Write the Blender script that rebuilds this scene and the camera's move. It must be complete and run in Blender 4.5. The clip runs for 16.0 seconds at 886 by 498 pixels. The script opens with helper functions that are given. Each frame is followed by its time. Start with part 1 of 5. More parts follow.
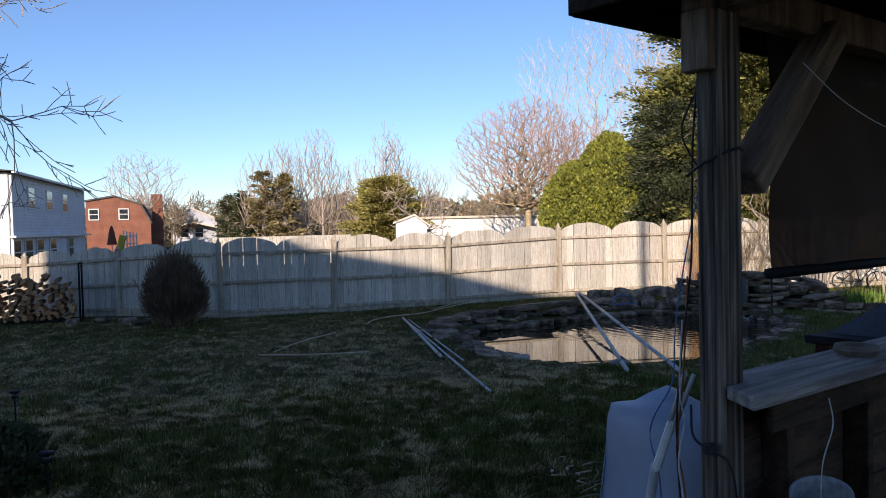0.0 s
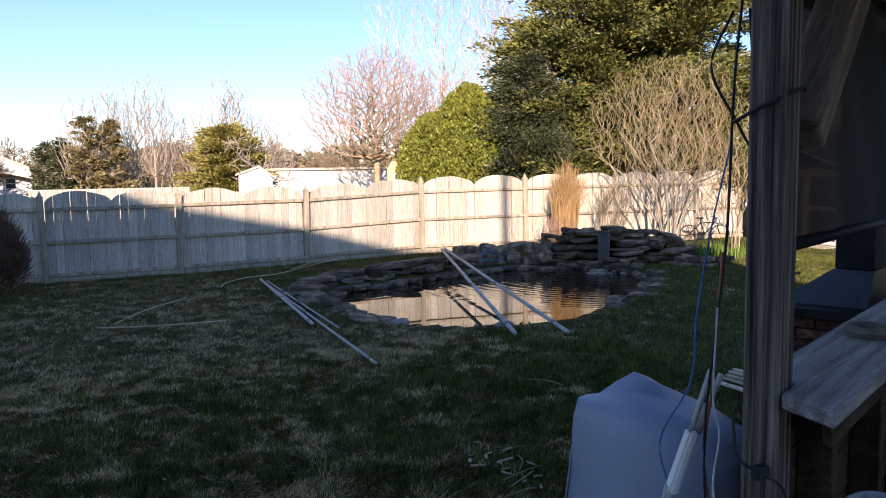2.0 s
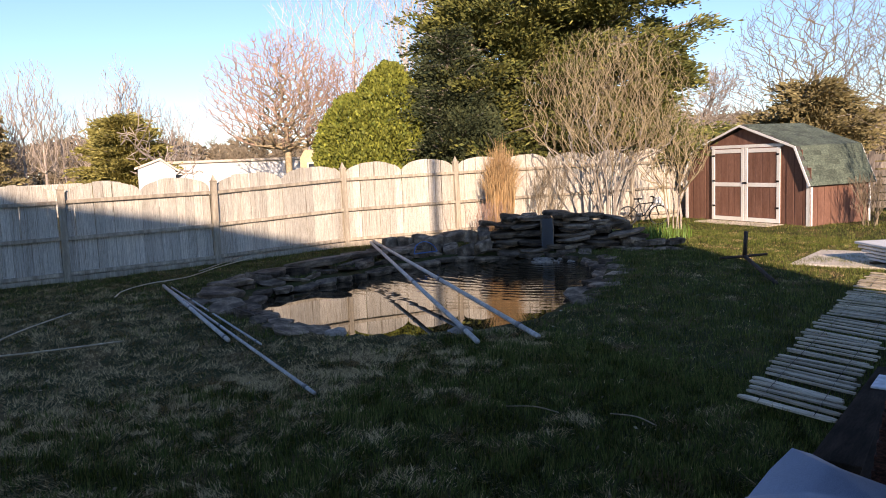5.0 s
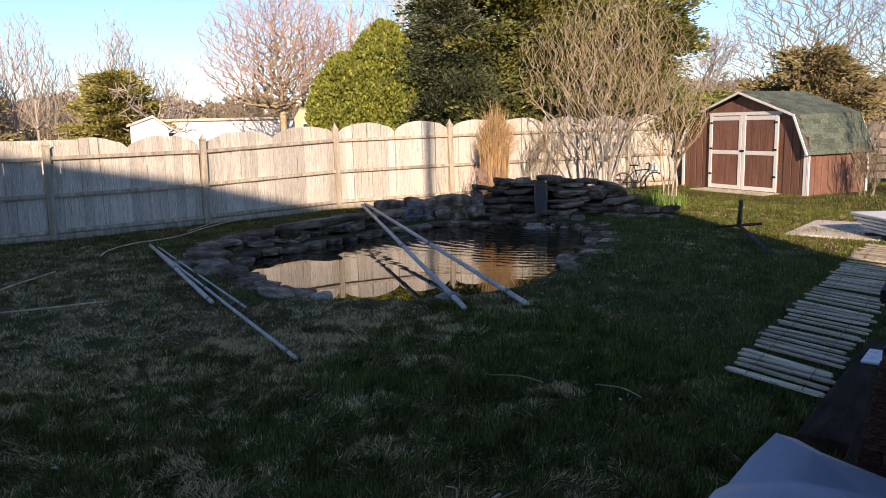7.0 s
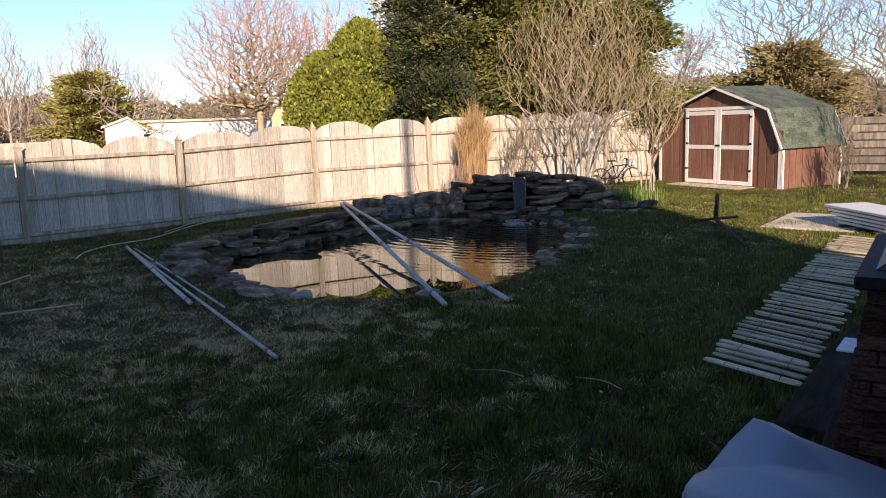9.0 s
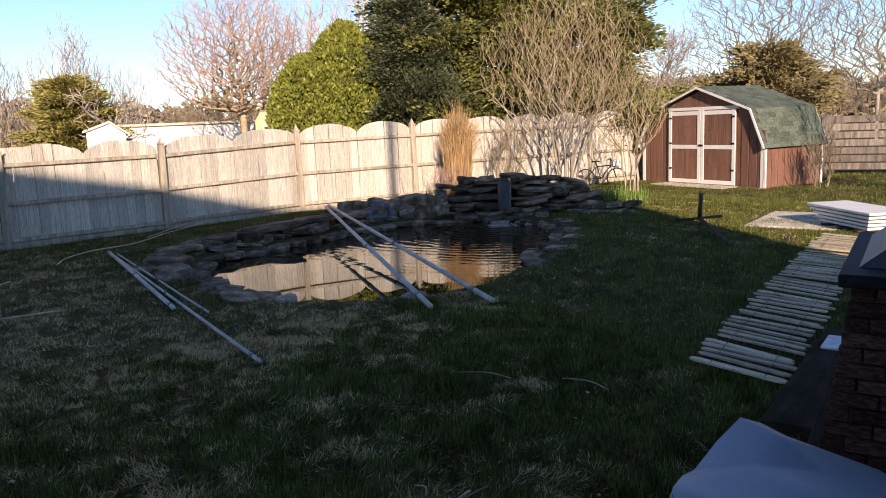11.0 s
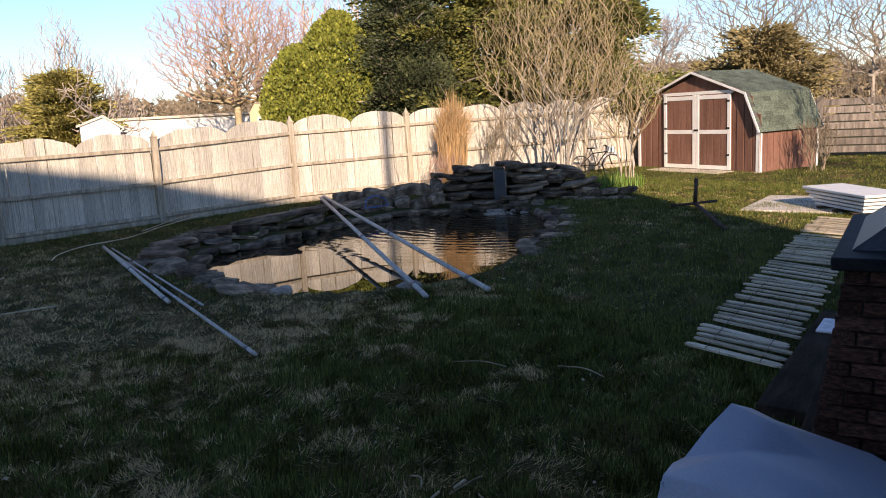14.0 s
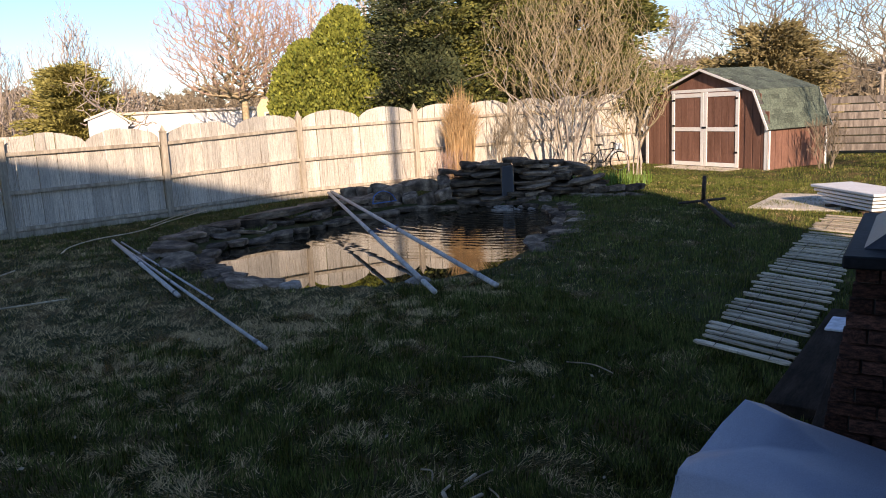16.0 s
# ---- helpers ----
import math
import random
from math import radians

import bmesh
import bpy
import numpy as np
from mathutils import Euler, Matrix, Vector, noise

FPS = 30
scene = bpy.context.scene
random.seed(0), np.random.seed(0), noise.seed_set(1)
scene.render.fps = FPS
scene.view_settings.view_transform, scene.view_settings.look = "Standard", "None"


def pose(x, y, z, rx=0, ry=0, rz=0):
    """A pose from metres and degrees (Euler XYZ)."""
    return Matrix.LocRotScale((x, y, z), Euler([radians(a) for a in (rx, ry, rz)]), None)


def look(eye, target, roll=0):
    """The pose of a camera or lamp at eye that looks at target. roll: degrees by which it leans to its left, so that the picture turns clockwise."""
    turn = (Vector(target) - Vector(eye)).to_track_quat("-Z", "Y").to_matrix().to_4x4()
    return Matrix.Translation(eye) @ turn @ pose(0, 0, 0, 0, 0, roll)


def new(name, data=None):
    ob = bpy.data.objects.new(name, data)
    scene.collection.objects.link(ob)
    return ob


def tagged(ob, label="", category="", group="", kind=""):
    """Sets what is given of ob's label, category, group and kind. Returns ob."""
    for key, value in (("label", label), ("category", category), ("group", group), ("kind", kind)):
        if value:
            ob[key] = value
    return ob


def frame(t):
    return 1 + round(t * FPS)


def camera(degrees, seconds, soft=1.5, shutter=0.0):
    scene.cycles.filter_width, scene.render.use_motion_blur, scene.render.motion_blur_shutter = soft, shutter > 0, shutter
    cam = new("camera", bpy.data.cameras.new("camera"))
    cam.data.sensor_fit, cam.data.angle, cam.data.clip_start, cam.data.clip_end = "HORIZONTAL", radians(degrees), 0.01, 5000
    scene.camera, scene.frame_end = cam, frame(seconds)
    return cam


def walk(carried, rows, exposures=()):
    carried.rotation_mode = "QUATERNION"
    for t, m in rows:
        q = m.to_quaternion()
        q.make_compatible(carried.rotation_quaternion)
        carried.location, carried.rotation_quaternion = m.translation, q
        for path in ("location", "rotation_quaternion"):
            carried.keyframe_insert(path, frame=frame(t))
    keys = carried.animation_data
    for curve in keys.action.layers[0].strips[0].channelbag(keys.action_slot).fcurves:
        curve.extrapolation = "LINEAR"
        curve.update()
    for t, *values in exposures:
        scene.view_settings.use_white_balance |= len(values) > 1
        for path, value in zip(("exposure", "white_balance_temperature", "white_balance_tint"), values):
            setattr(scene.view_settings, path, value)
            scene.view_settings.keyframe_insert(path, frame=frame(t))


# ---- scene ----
cam = camera(60.0, 16.0, soft=1.0)
PATH = [
    (0, (2.264, -1.735, 1.651), (2.749, 0.205, 1.588), -1.3),
    (0.5, (2.248, -1.529, 1.639), (2.876, 0.367, 1.53), -1.0),
    (1, (2.097, -1.295, 1.653), (2.879, 0.538, 1.489), -0.7),
    (1.5, (2.051, -1.134, 1.664), (2.894, 0.67, 1.474), -0.7),
    (2, (2.139, -0.889, 1.677), (3.003, 0.904, 1.483), -0.9),
    (2.5, (2.168, -0.637, 1.607), (3.068, 1.137, 1.401), -1.6),
    (3, (2.134, -0.361, 1.58), (3.055, 1.402, 1.369), -1.7),
    (3.5, (2.288, -0.105, 1.572), (3.225, 1.649, 1.354), -1.8),
    (4, (2.409, 0.185, 1.572), (3.38, 1.92, 1.347), -1.9),
    (4.5, (2.431, 0.373, 1.594), (3.448, 2.08, 1.366), -2.2),
    (5, (2.506, 0.461, 1.595), (3.563, 2.144, 1.366), -2.4),
    (5.2, (2.544, 0.549, 1.588), (3.62, 2.219, 1.356), -2.4),
    (7.5, (2.633, 0.534, 1.586), (3.686, 2.201, 1.252), -1.3),
    (8, (2.631, 0.534, 1.585), (3.693, 2.196, 1.255), -1.5),
    (8.5, (2.63, 0.529, 1.581), (3.715, 2.177, 1.251), -1.6),
    (9, (2.636, 0.534, 1.569), (3.735, 2.172, 1.24), -2.0),
    (11.5, (2.664, 0.548, 1.563), (3.802, 2.16, 1.234), -2.6),
    (12, (2.682, 0.546, 1.559), (3.826, 2.152, 1.224), -3.1),
    (12.5, (2.693, 0.545, 1.558), (3.852, 2.142, 1.233), -3.3),
    (13, (2.7, 0.551, 1.556), (3.863, 2.143, 1.22), -3.1),
    (13.5, (2.691, 0.552, 1.558), (3.835, 2.155, 1.214), -3.1),
    (14, (2.686, 0.55, 1.56), (3.817, 2.161, 1.207), -3.3),
    (14.5, (2.681, 0.55, 1.561), (3.81, 2.162, 1.204), -3.1),
    (15, (2.672, 0.552, 1.563), (3.794, 2.168, 1.204), -2.9),
    (15.5, (2.663, 0.557, 1.566), (3.784, 2.175, 1.212), -3.0),
    (16, (2.649, 0.548, 1.566), (3.767, 2.166, 1.203), -3.0),
]
EXPOSURES = [(0.0, 0.45, 6650, 20), (1.0, 0.70, 6850, 22), (2.0, 0.98, 7050, 24), (3.5, 1.0, 7150, 24), (5.0, 0.85, 7250, 24), (9.0, 0.76, 7300, 23), (16.0, 0.84, 7350, 23)]
walk(cam, [(t, look(eye, target, roll)) for t, eye, target, roll in PATH], EXPOSURES)

# ---- sky and sun ----
SUN_AZ, SUN_EL = math.atan2(-0.45, -0.89), radians(20)
world = bpy.data.worlds.new("sky")
scene.world = world
world.use_nodes = True
wn = world.node_tree.nodes
sky = wn.new("ShaderNodeTexSky")
sky.sky_type, sky.sun_disc, sky.sun_elevation, sky.sun_rotation = "NISHITA", False, SUN_EL, SUN_AZ
sky.air_density, sky.dust_density, sky.ozone_density = 0.95, 0.0, 5.5
world.node_tree.links.new(sky.outputs[0], wn["Background"].inputs[0])
wn["Background"].inputs[1].default_value = 0.12
sun = new("sun", bpy.data.lights.new("sun", "SUN"))
sun.data.energy, sun.data.angle, sun.data.color = 4.5, radians(0.5), (1.0, 0.90, 0.75)
to_sun = Vector((math.sin(SUN_AZ) * math.cos(SUN_EL), math.cos(SUN_AZ) * math.cos(SUN_EL), math.sin(SUN_EL)))
sun.matrix_world = look(to_sun * 60, (0, 0, 0))


# ---- materials ----
def mat(name, c1, c2, scale=6.0, rough=0.85, bump=0.2, fine=60.0, stretch=(1, 1, 1), metal=0.0, vary=0.0, island=False, spec=0.4, worldspace=False, c3=None, swing=(0.72, 1.18)):
    """Two colours mixed by broad noise, fine noise over it, bump, and per-object or per-island brightness."""
    m = bpy.data.materials.new(name)
    m.use_nodes = True
    n, l = m.node_tree.nodes, m.node_tree.links
    b = n["Principled BSDF"]
    b.inputs["Roughness"].default_value, b.inputs["Metallic"].default_value = rough, metal
    b.inputs["Specular IOR Level"].default_value = spec
    co = n.new("ShaderNodeTexCoord")
    src = co.outputs["Object"]
    if worldspace:
        src = n.new("ShaderNodeNewGeometry").outputs["Position"]
    mp = n.new("ShaderNodeMapping")
    mp.inputs["Scale"].default_value = stretch
    l.new(src, mp.inputs[0])
    if vary and not island:
        rnd = n.new("ShaderNodeObjectInfo").outputs["Random"]
    elif vary:
        rnd = n.new("ShaderNodeNewGeometry").outputs["Random Per Island"]
    if vary:
        sh = n.new("ShaderNodeVectorMath")
        sh.operation = "MULTIPLY_ADD"
        l.new(rnd, sh.inputs[0])
        sh.inputs[1].default_value = (17.3, 9.1, 23.7)
        l.new(mp.outputs[0], sh.inputs[2])
        vec = sh.outputs[0]
    else:
        vec = mp.outputs[0]
    n1 = n.new("ShaderNodeTexNoise")
    n1.inputs["Scale"].default_value, n1.inputs["Detail"].default_value = scale, 5
    n2 = n.new("ShaderNodeTexNoise")
    n2.inputs["Scale"].default_value, n2.inputs["Detail"].default_value = fine, 4
    l.new(vec, n1.inputs["Vector"])
    l.new(vec, n2.inputs["Vector"])
    ramp = n.new("ShaderNodeValToRGB")
    ramp.color_ramp.elements[0].position, ramp.color_ramp.elements[1].position = 0.34, 0.66
    ramp.color_ramp.elements[0].color, ramp.color_ramp.elements[1].color = (*c1, 1), (*c2, 1)
    if c3:
        e = ramp.color_ramp.elements.new(0.5)
        e.color = (*c3, 1)
    l.new(n1.outputs[0], ramp.inputs[0])
    mul = n.new("ShaderNodeMix")
    mul.data_type, mul.blend_type = "RGBA", "MULTIPLY"
    mul.inputs[0].default_value = 1.0
    r2 = n.new("ShaderNodeMapRange")
    r2.inputs[1].default_value, r2.inputs[2].default_value, r2.inputs[3].default_value, r2.inputs[4].default_value = 0.3, 0.7, *swing
    l.new(n2.outputs[0], r2.inputs[0])
    l.new(ramp.outputs[0], mul.inputs[6])
    l.new(r2.outputs[0], mul.inputs[7])
    out = mul.outputs[2]
    if vary:
        mr = n.new("ShaderNodeMapRange")
        mr.inputs[3].default_value, mr.inputs[4].default_value = 1 - vary, 1 + vary
        l.new(rnd, mr.inputs[0])
        m2 = n.new("ShaderNodeMix")
        m2.data_type, m2.blend_type = "RGBA", "MULTIPLY"
        m2.inputs[0].default_value = 1.0
        l.new(out, m2.inputs[6])
        l.new(mr.outputs[0], m2.inputs[7])
        out = m2.outputs[2]
    l.new(out, b.inputs["Base Color"])
    if bump:
        bp = n.new("ShaderNodeBump")
        bp.inputs["Strength"].default_value, bp.inputs["Distance"].default_value = bump, 0.02
        l.new(n2.outputs[0], bp.inputs["Height"])
        l.new(bp.outputs[0], b.inputs["Normal"])
    return m


M_LAWN = mat("lawn_soil", (0.046, 0.042, 0.014), (0.15, 0.095, 0.042), 2.2, 0.95, 0.5, 30, worldspace=True, c3=(0.055, 0.055, 0.02), spec=0.08)
M_BLADE = mat("grass_blade", (0.052, 0.074, 0.012), (0.22, 0.18, 0.055), 2.2, 0.8, 0.0, 14, worldspace=True, c3=(0.098, 0.120, 0.026), spec=0.1, vary=0.6, island=True)
M_DEAD = mat("dead_grass", (0.36, 0.23, 0.10), (0.70, 0.49, 0.24), 1.5, 0.85, 0.0, 9, worldspace=True, spec=0.08, vary=0.4, island=True)
M_FENCE = mat("weathered_cedar", (0.42, 0.345, 0.255), (0.84, 0.78, 0.665), 3, 0.85, 0.6, 15, stretch=(8, 8, 0.6), vary=0.15, c3=(0.77, 0.70, 0.585), swing=(0.36, 1.24), spec=0.15)
M_POSTW = mat("weathered_post", (0.29, 0.24, 0.175), (0.52, 0.44, 0.33), 3, 0.85, 0.4, 25, stretch=(5, 5, 0.5), vary=0.1)
M_BEAM = mat("brown_timber", (0.15, 0.10, 0.07), (0.33, 0.23, 0.165), 3, 0.85, 0.5, 20, stretch=(7, 7, 0.6), vary=0.12, spec=0.1)
M_OLDPOST = mat("grey_checked_post", (0.042, 0.031, 0.024), (0.44, 0.35, 0.275), 3.0, 0.85, 1.0, 14, stretch=(16, 16, 0.45), c3=(0.195, 0.150, 0.115), spec=0.15)
M_COUNTER = mat("grey_board", (0.19, 0.155, 0.14), (0.44, 0.375, 0.34), 3, 0.75, 0.6, 18, stretch=(0.6, 10, 10))
M_DARKWOOD = mat("dark_wood", (0.05, 0.032, 0.022), (0.11, 0.07, 0.045), 3, 0.85, 0.4, 20, stretch=(0.8, 6, 6), vary=0.2, spec=0.08)
M_STONE = mat("slate_stone", (0.072, 0.050, 0.034), (0.33, 0.236, 0.160), 3, 0.85, 0.7, 26, vary=0.6, c3=(0.160, 0.114, 0.079), swing=(0.72, 1.22), spec=0.15)
M_STONE_TAN = mat("tan_stone", (0.20, 0.16, 0.125), (0.42, 0.35, 0.285), 4, 0.8, 0.6, 18, vary=0.25)
M_LINER = mat("pond_liner", (0.012, 0.012, 0.012), (0.03, 0.028, 0.025), 5, 0.6, 0.3, 30)
M_PVC = mat("white_pvc", (0.46, 0.42, 0.38), (0.60, 0.56, 0.51), 5, 0.5, 0.05, 40, stretch=(1, 1, 0.3))
M_PVC_DARK = mat("grey_coupling", (0.12, 0.12, 0.12), (0.2, 0.2, 0.2), 5, 0.5, 0.05, 40)
M_SHED = mat("brown_siding", (0.165, 0.075, 0.048), (0.235, 0.115, 0.078), 2.5, 0.7, 0.2, 25, stretch=(4, 4, 0.6), vary=0.08)
M_TRIM = mat("white_trim", (0.72, 0.69, 0.63), (0.8, 0.78, 0.73), 3, 0.6, 0.1, 30, swing=(0.92, 1.04))
M_SHINGLE = mat("green_shingle", (0.055, 0.068, 0.050), (0.155, 0.175, 0.125), 5, 0.9, 0.5, 45, vary=0.3, c3=(0.095, 0.118, 0.083))
M_BARK = mat("grey_bark", (0.22, 0.18, 0.14), (0.42, 0.36, 0.29), 4, 0.9, 0.5, 25, stretch=(3, 3, 0.8))
M_TWIG = mat("bare_twigs", (0.20, 0.155, 0.10), (0.34, 0.265, 0.175), 1.5, 0.9, 0.0, 10)
M_TWIG_TAN = mat("tan_twigs", (0.29, 0.215, 0.12), (0.50, 0.39, 0.23), 1.5, 0.9, 0.0, 10)
M_RAIL = mat("grey_rail", (0.13, 0.105, 0.085), (0.29, 0.24, 0.195), 3, 0.85, 0.4, 22, stretch=(5, 5, 0.6), vary=0.25)
M_BRUSH = mat("far_brush", (0.17, 0.135, 0.085), (0.38, 0.295, 0.19), 0.15, 0.9, 0.0, 1.2, vary=0.35, island=True)
M_TWIG_RED = mat("budding_twigs", (0.42, 0.26, 0.19), (0.60, 0.40, 0.29), 0.8, 0.9, 0.0, 6)
M_TWIG_PALE = mat("pale_twigs", (0.36, 0.29, 0.235), (0.54, 0.44, 0.36), 1.0, 0.9, 0.0, 8)
M_TWIG_WHITE = mat("whitish_twigs", (0.50, 0.44, 0.38), (0.70, 0.63, 0.56), 1.0, 0.9, 0.0, 8)
M_CEDAR = mat("cedar_foliage", (0.054, 0.076, 0.020), (0.245, 0.225, 0.052), 0.9, 0.75, 0.0, 9, vary=0.35, island=True)
M_CONIFER = mat("brownish_conifer_foliage", (0.15, 0.125, 0.05), (0.32, 0.25, 0.12), 0.9, 0.8, 0.0, 9, vary=0.3, island=True, spec=0.15)
M_OLIVE = mat("olive_conifer_foliage", (0.19, 0.175, 0.045), (0.38, 0.32, 0.10), 0.9, 0.8, 0.0, 9, vary=0.3, island=True, spec=0.15)
M_ARBOR = mat("arborvitae_foliage", (0.085, 0.112, 0.014), (0.29, 0.285, 0.042), 2.6, 0.75, 0.0, 9, vary=0.3, island=True)
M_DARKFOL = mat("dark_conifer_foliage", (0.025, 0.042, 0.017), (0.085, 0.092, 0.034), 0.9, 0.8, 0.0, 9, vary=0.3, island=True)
M_STRAW = mat("dry_grass", (0.42, 0.24, 0.10), (0.62, 0.42, 0.21), 2, 0.8, 0.0, 12, vary=0.25, island=True)
M_BRICK = mat("old_brick", (0.055, 0.030, 0.024), (0.24, 0.105, 0.075), 5, 0.85, 0.7, 30, vary=0.5, c3=(0.13, 0.06, 0.045), swing=(0.45, 1.5), spec=0.1)
M_MORTAR = mat("mortar", (0.07, 0.055, 0.05), (0.16, 0.13, 0.115), 8, 0.95, 0.5, 60)
M_BLACK = mat("black_steel", (0.010, 0.010, 0.011), (0.022, 0.022, 0.024), 6, 0.6, 0.1, 50, spec=0.1)
M_HOOD = mat("sooty_sheet_metal", (0.035, 0.036, 0.042), (0.06, 0.062, 0.07), 6, 0.38, 0.1, 50, spec=0.5)
# white pail greyed: the shade under the counter is mixed into its colour
M_PAIL = mat("shade_greyed_pail_plastic", (0.26, 0.27, 0.29), (0.40, 0.41, 0.43), 5, 0.5, 0.05, 40)
M_COVER = mat("blue_grey_vinyl", (0.26, 0.295, 0.37), (0.32, 0.36, 0.445), 2.5, 0.5, 0.05, 500)
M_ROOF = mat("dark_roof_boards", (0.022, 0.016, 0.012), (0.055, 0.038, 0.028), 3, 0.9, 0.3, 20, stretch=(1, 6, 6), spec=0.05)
M_SIDING = mat("vinyl_siding", (0.62, 0.63, 0.66), (0.72, 0.73, 0.76), 1.5, 0.6, 0.05, 20)
M_HOUSEBRICK = mat("red_brick_wall", (0.22, 0.085, 0.052), (0.30, 0.12, 0.072), 1.5, 0.85, 0.3, 12)
M_GREYHOUSE = mat("grey_siding", (0.42, 0.43, 0.46), (0.52, 0.53, 0.56), 1.5, 0.7, 0.05, 14)
M_DARKROOF = mat("asphalt_roof", (0.06, 0.055, 0.05), (0.12, 0.11, 0.10), 2, 0.9, 0.4, 20)
M_PANE = mat("window_glass", (0.02, 0.025, 0.03), (0.05, 0.055, 0.06), 2, 0.08, 0.0, 4, spec=0.6)
M_CONCRETE = mat("pale_concrete", (0.58, 0.48, 0.37), (0.74, 0.64, 0.51), 3, 0.9, 0.4, 30)
M_LOG = mat("split_log_bark", (0.12, 0.075, 0.045), (0.26, 0.17, 0.11), 5, 0.9, 0.5, 30, vary=0.25)
M_LOGEND = mat("split_log_end", (0.22, 0.10, 0.045), (0.60, 0.33, 0.155), 6, 0.85, 0.4, 30, vary=0.45)
M_YELLOW = mat("faded_yellow_paint", (0.52, 0.40, 0.22), (0.62, 0.49, 0.29), 3, 0.7, 0.1, 20)
M_UMBRELLA = mat("rust_cloth", (0.20, 0.06, 0.035), (0.28, 0.09, 0.05), 4, 0.8, 0.1, 20)
M_SLIDE = mat("yellow_plastic", (0.55, 0.42, 0.04), (0.62, 0.48, 0.06), 4, 0.5, 0.02, 20)
M_BLUE = mat("blue_plastic", (0.02, 0.05, 0.30), (0.03, 0.08, 0.42), 4, 0.4, 0.05, 20)
M_CORD = mat("black_cord", (0.015, 0.015, 0.016), (0.03, 0.03, 0.03), 8, 0.6, 0.0, 30)
M_CORD_WHITE = mat("white_cord", (0.5, 0.49, 0.46), (0.65, 0.64, 0.6), 8, 0.6, 0.0, 30)
M_CORD_BLUE = mat("blue_cord", (0.03, 0.12, 0.35), (0.05, 0.18, 0.45), 8, 0.5, 0.0, 30)
M_CORD_ORANGE = mat("orange_cord", (0.45, 0.10, 0.03), (0.55, 0.15, 0.05), 8, 0.5, 0.0, 30)
M_PICKET = mat("pale_picket", (0.42, 0.33, 0.225), (0.70, 0.57, 0.41), 4, 0.85, 0.4, 25, stretch=(6, 0.6, 6), vary=0.25, spec=0.1)
M_STEEL = mat("rusty_steel", (0.05, 0.035, 0.028), (0.10, 0.07, 0.05), 12, 0.7, 0.3, 60, metal=0.4)
M_LITTER = mat("dry_leaf", (0.30, 0.21, 0.12), (0.48, 0.37, 0.24), 4, 0.8, 0.0, 20, vary=0.4, island=True)

M_WATER = bpy.data.materials.new("pond_water")
M_WATER.use_nodes = True
wnod, wl = M_WATER.node_tree.nodes, M_WATER.node_tree.links
wb = wnod["Principled BSDF"]
wb.inputs["Base Color"].default_value = (0.022, 0.016, 0.009, 1)
wb.inputs["Roughness"].default_value = 0.015
wb.inputs["IOR"].default_value = 1.5
wgeo = wnod.new("ShaderNodeNewGeometry")
wdist = wnod.new("ShaderNodeVectorMath")
wdist.operation = "DISTANCE"
wdist.inputs[1].default_value = (10.6, 9.9, -0.1)
wl.new(wgeo.outputs["Position"], wdist.inputs[0])
wwave = wnod.new("ShaderNodeMath")
wwave.operation = "MULTIPLY"
wwave.inputs[1].default_value = 34.0
wnoise = wnod.new("ShaderNodeTexNoise")
wnoise.inputs["Scale"].default_value, wnoise.inputs["Detail"].default_value = 3.0, 3
wl.new(wgeo.outputs["Position"], wnoise.inputs["Vector"])
wl.new(wdist.outputs["Value"], wwave.inputs[0])
wadd = wnod.new("ShaderNodeMath")
wadd.operation = "MULTIPLY_ADD"
wadd.inputs[1].default_value = 9.0
wl.new(wnoise.outputs[0], wadd.inputs[0])
wl.new(wwave.outputs[0], wadd.inputs[2])
wsin = wnod.new("ShaderNodeMath")
wsin.operation = "SINE"
wl.new(wadd.outputs[0], wsin.inputs[0])
wfall = wnod.new("ShaderNodeMapRange")
wfall.inputs[1].default_value, wfall.inputs[2].default_value, wfall.inputs[3].default_value, wfall.inputs[4].default_value = 0.3, 4.2, 0.13, 0.0
wl.new(wdist.outputs["Value"], wfall.inputs[0])
wbump = wnod.new("ShaderNodeBump")
wbump.inputs["Distance"].default_value = 0.02
wl.new(wfall.outputs[0], wbump.inputs["Strength"])
wl.new(wsin.outputs[0], wbump.inputs["Height"])
wl.new(wbump.outputs[0], wb.inputs["Normal"])

M_FALL = bpy.data.materials.new("falling_water")
M_FALL.use_nodes = True
fb = M_FALL.node_tree.nodes["Principled BSDF"]
fb.inputs["Base Color"].default_value = (0.20, 0.205, 0.21, 1)
fb.inputs["Roughness"].default_value, fb.inputs["Transmission Weight"].default_value = 0.30, 0.55
fb.inputs["IOR"].default_value = 1.33

# dark woven sun blind: cloth with fine see-through holes
M_BLIND = bpy.data.materials.new("dark_mesh_blind")
M_BLIND.use_nodes = True
bn, bl = M_BLIND.node_tree.nodes, M_BLIND.node_tree.links
bb = bn["Principled BSDF"]
bb.inputs["Base Color"].default_value, bb.inputs["Roughness"].default_value = (0.02, 0.014, 0.010, 1), 0.95
bt = bn.new("ShaderNodeBsdfTransparent")
bmix = bn.new("ShaderNodeMixShader")
bmix.inputs[0].default_value = 0.012
bt.inputs[0].default_value = (1.0, 0.72, 0.5, 1)
bl.new(bb.outputs[0], bmix.inputs[1])
bl.new(bt.outputs[0], bmix.inputs[2])
bl.new(bmix.outputs[0], bn["Material Output"].inputs[0])


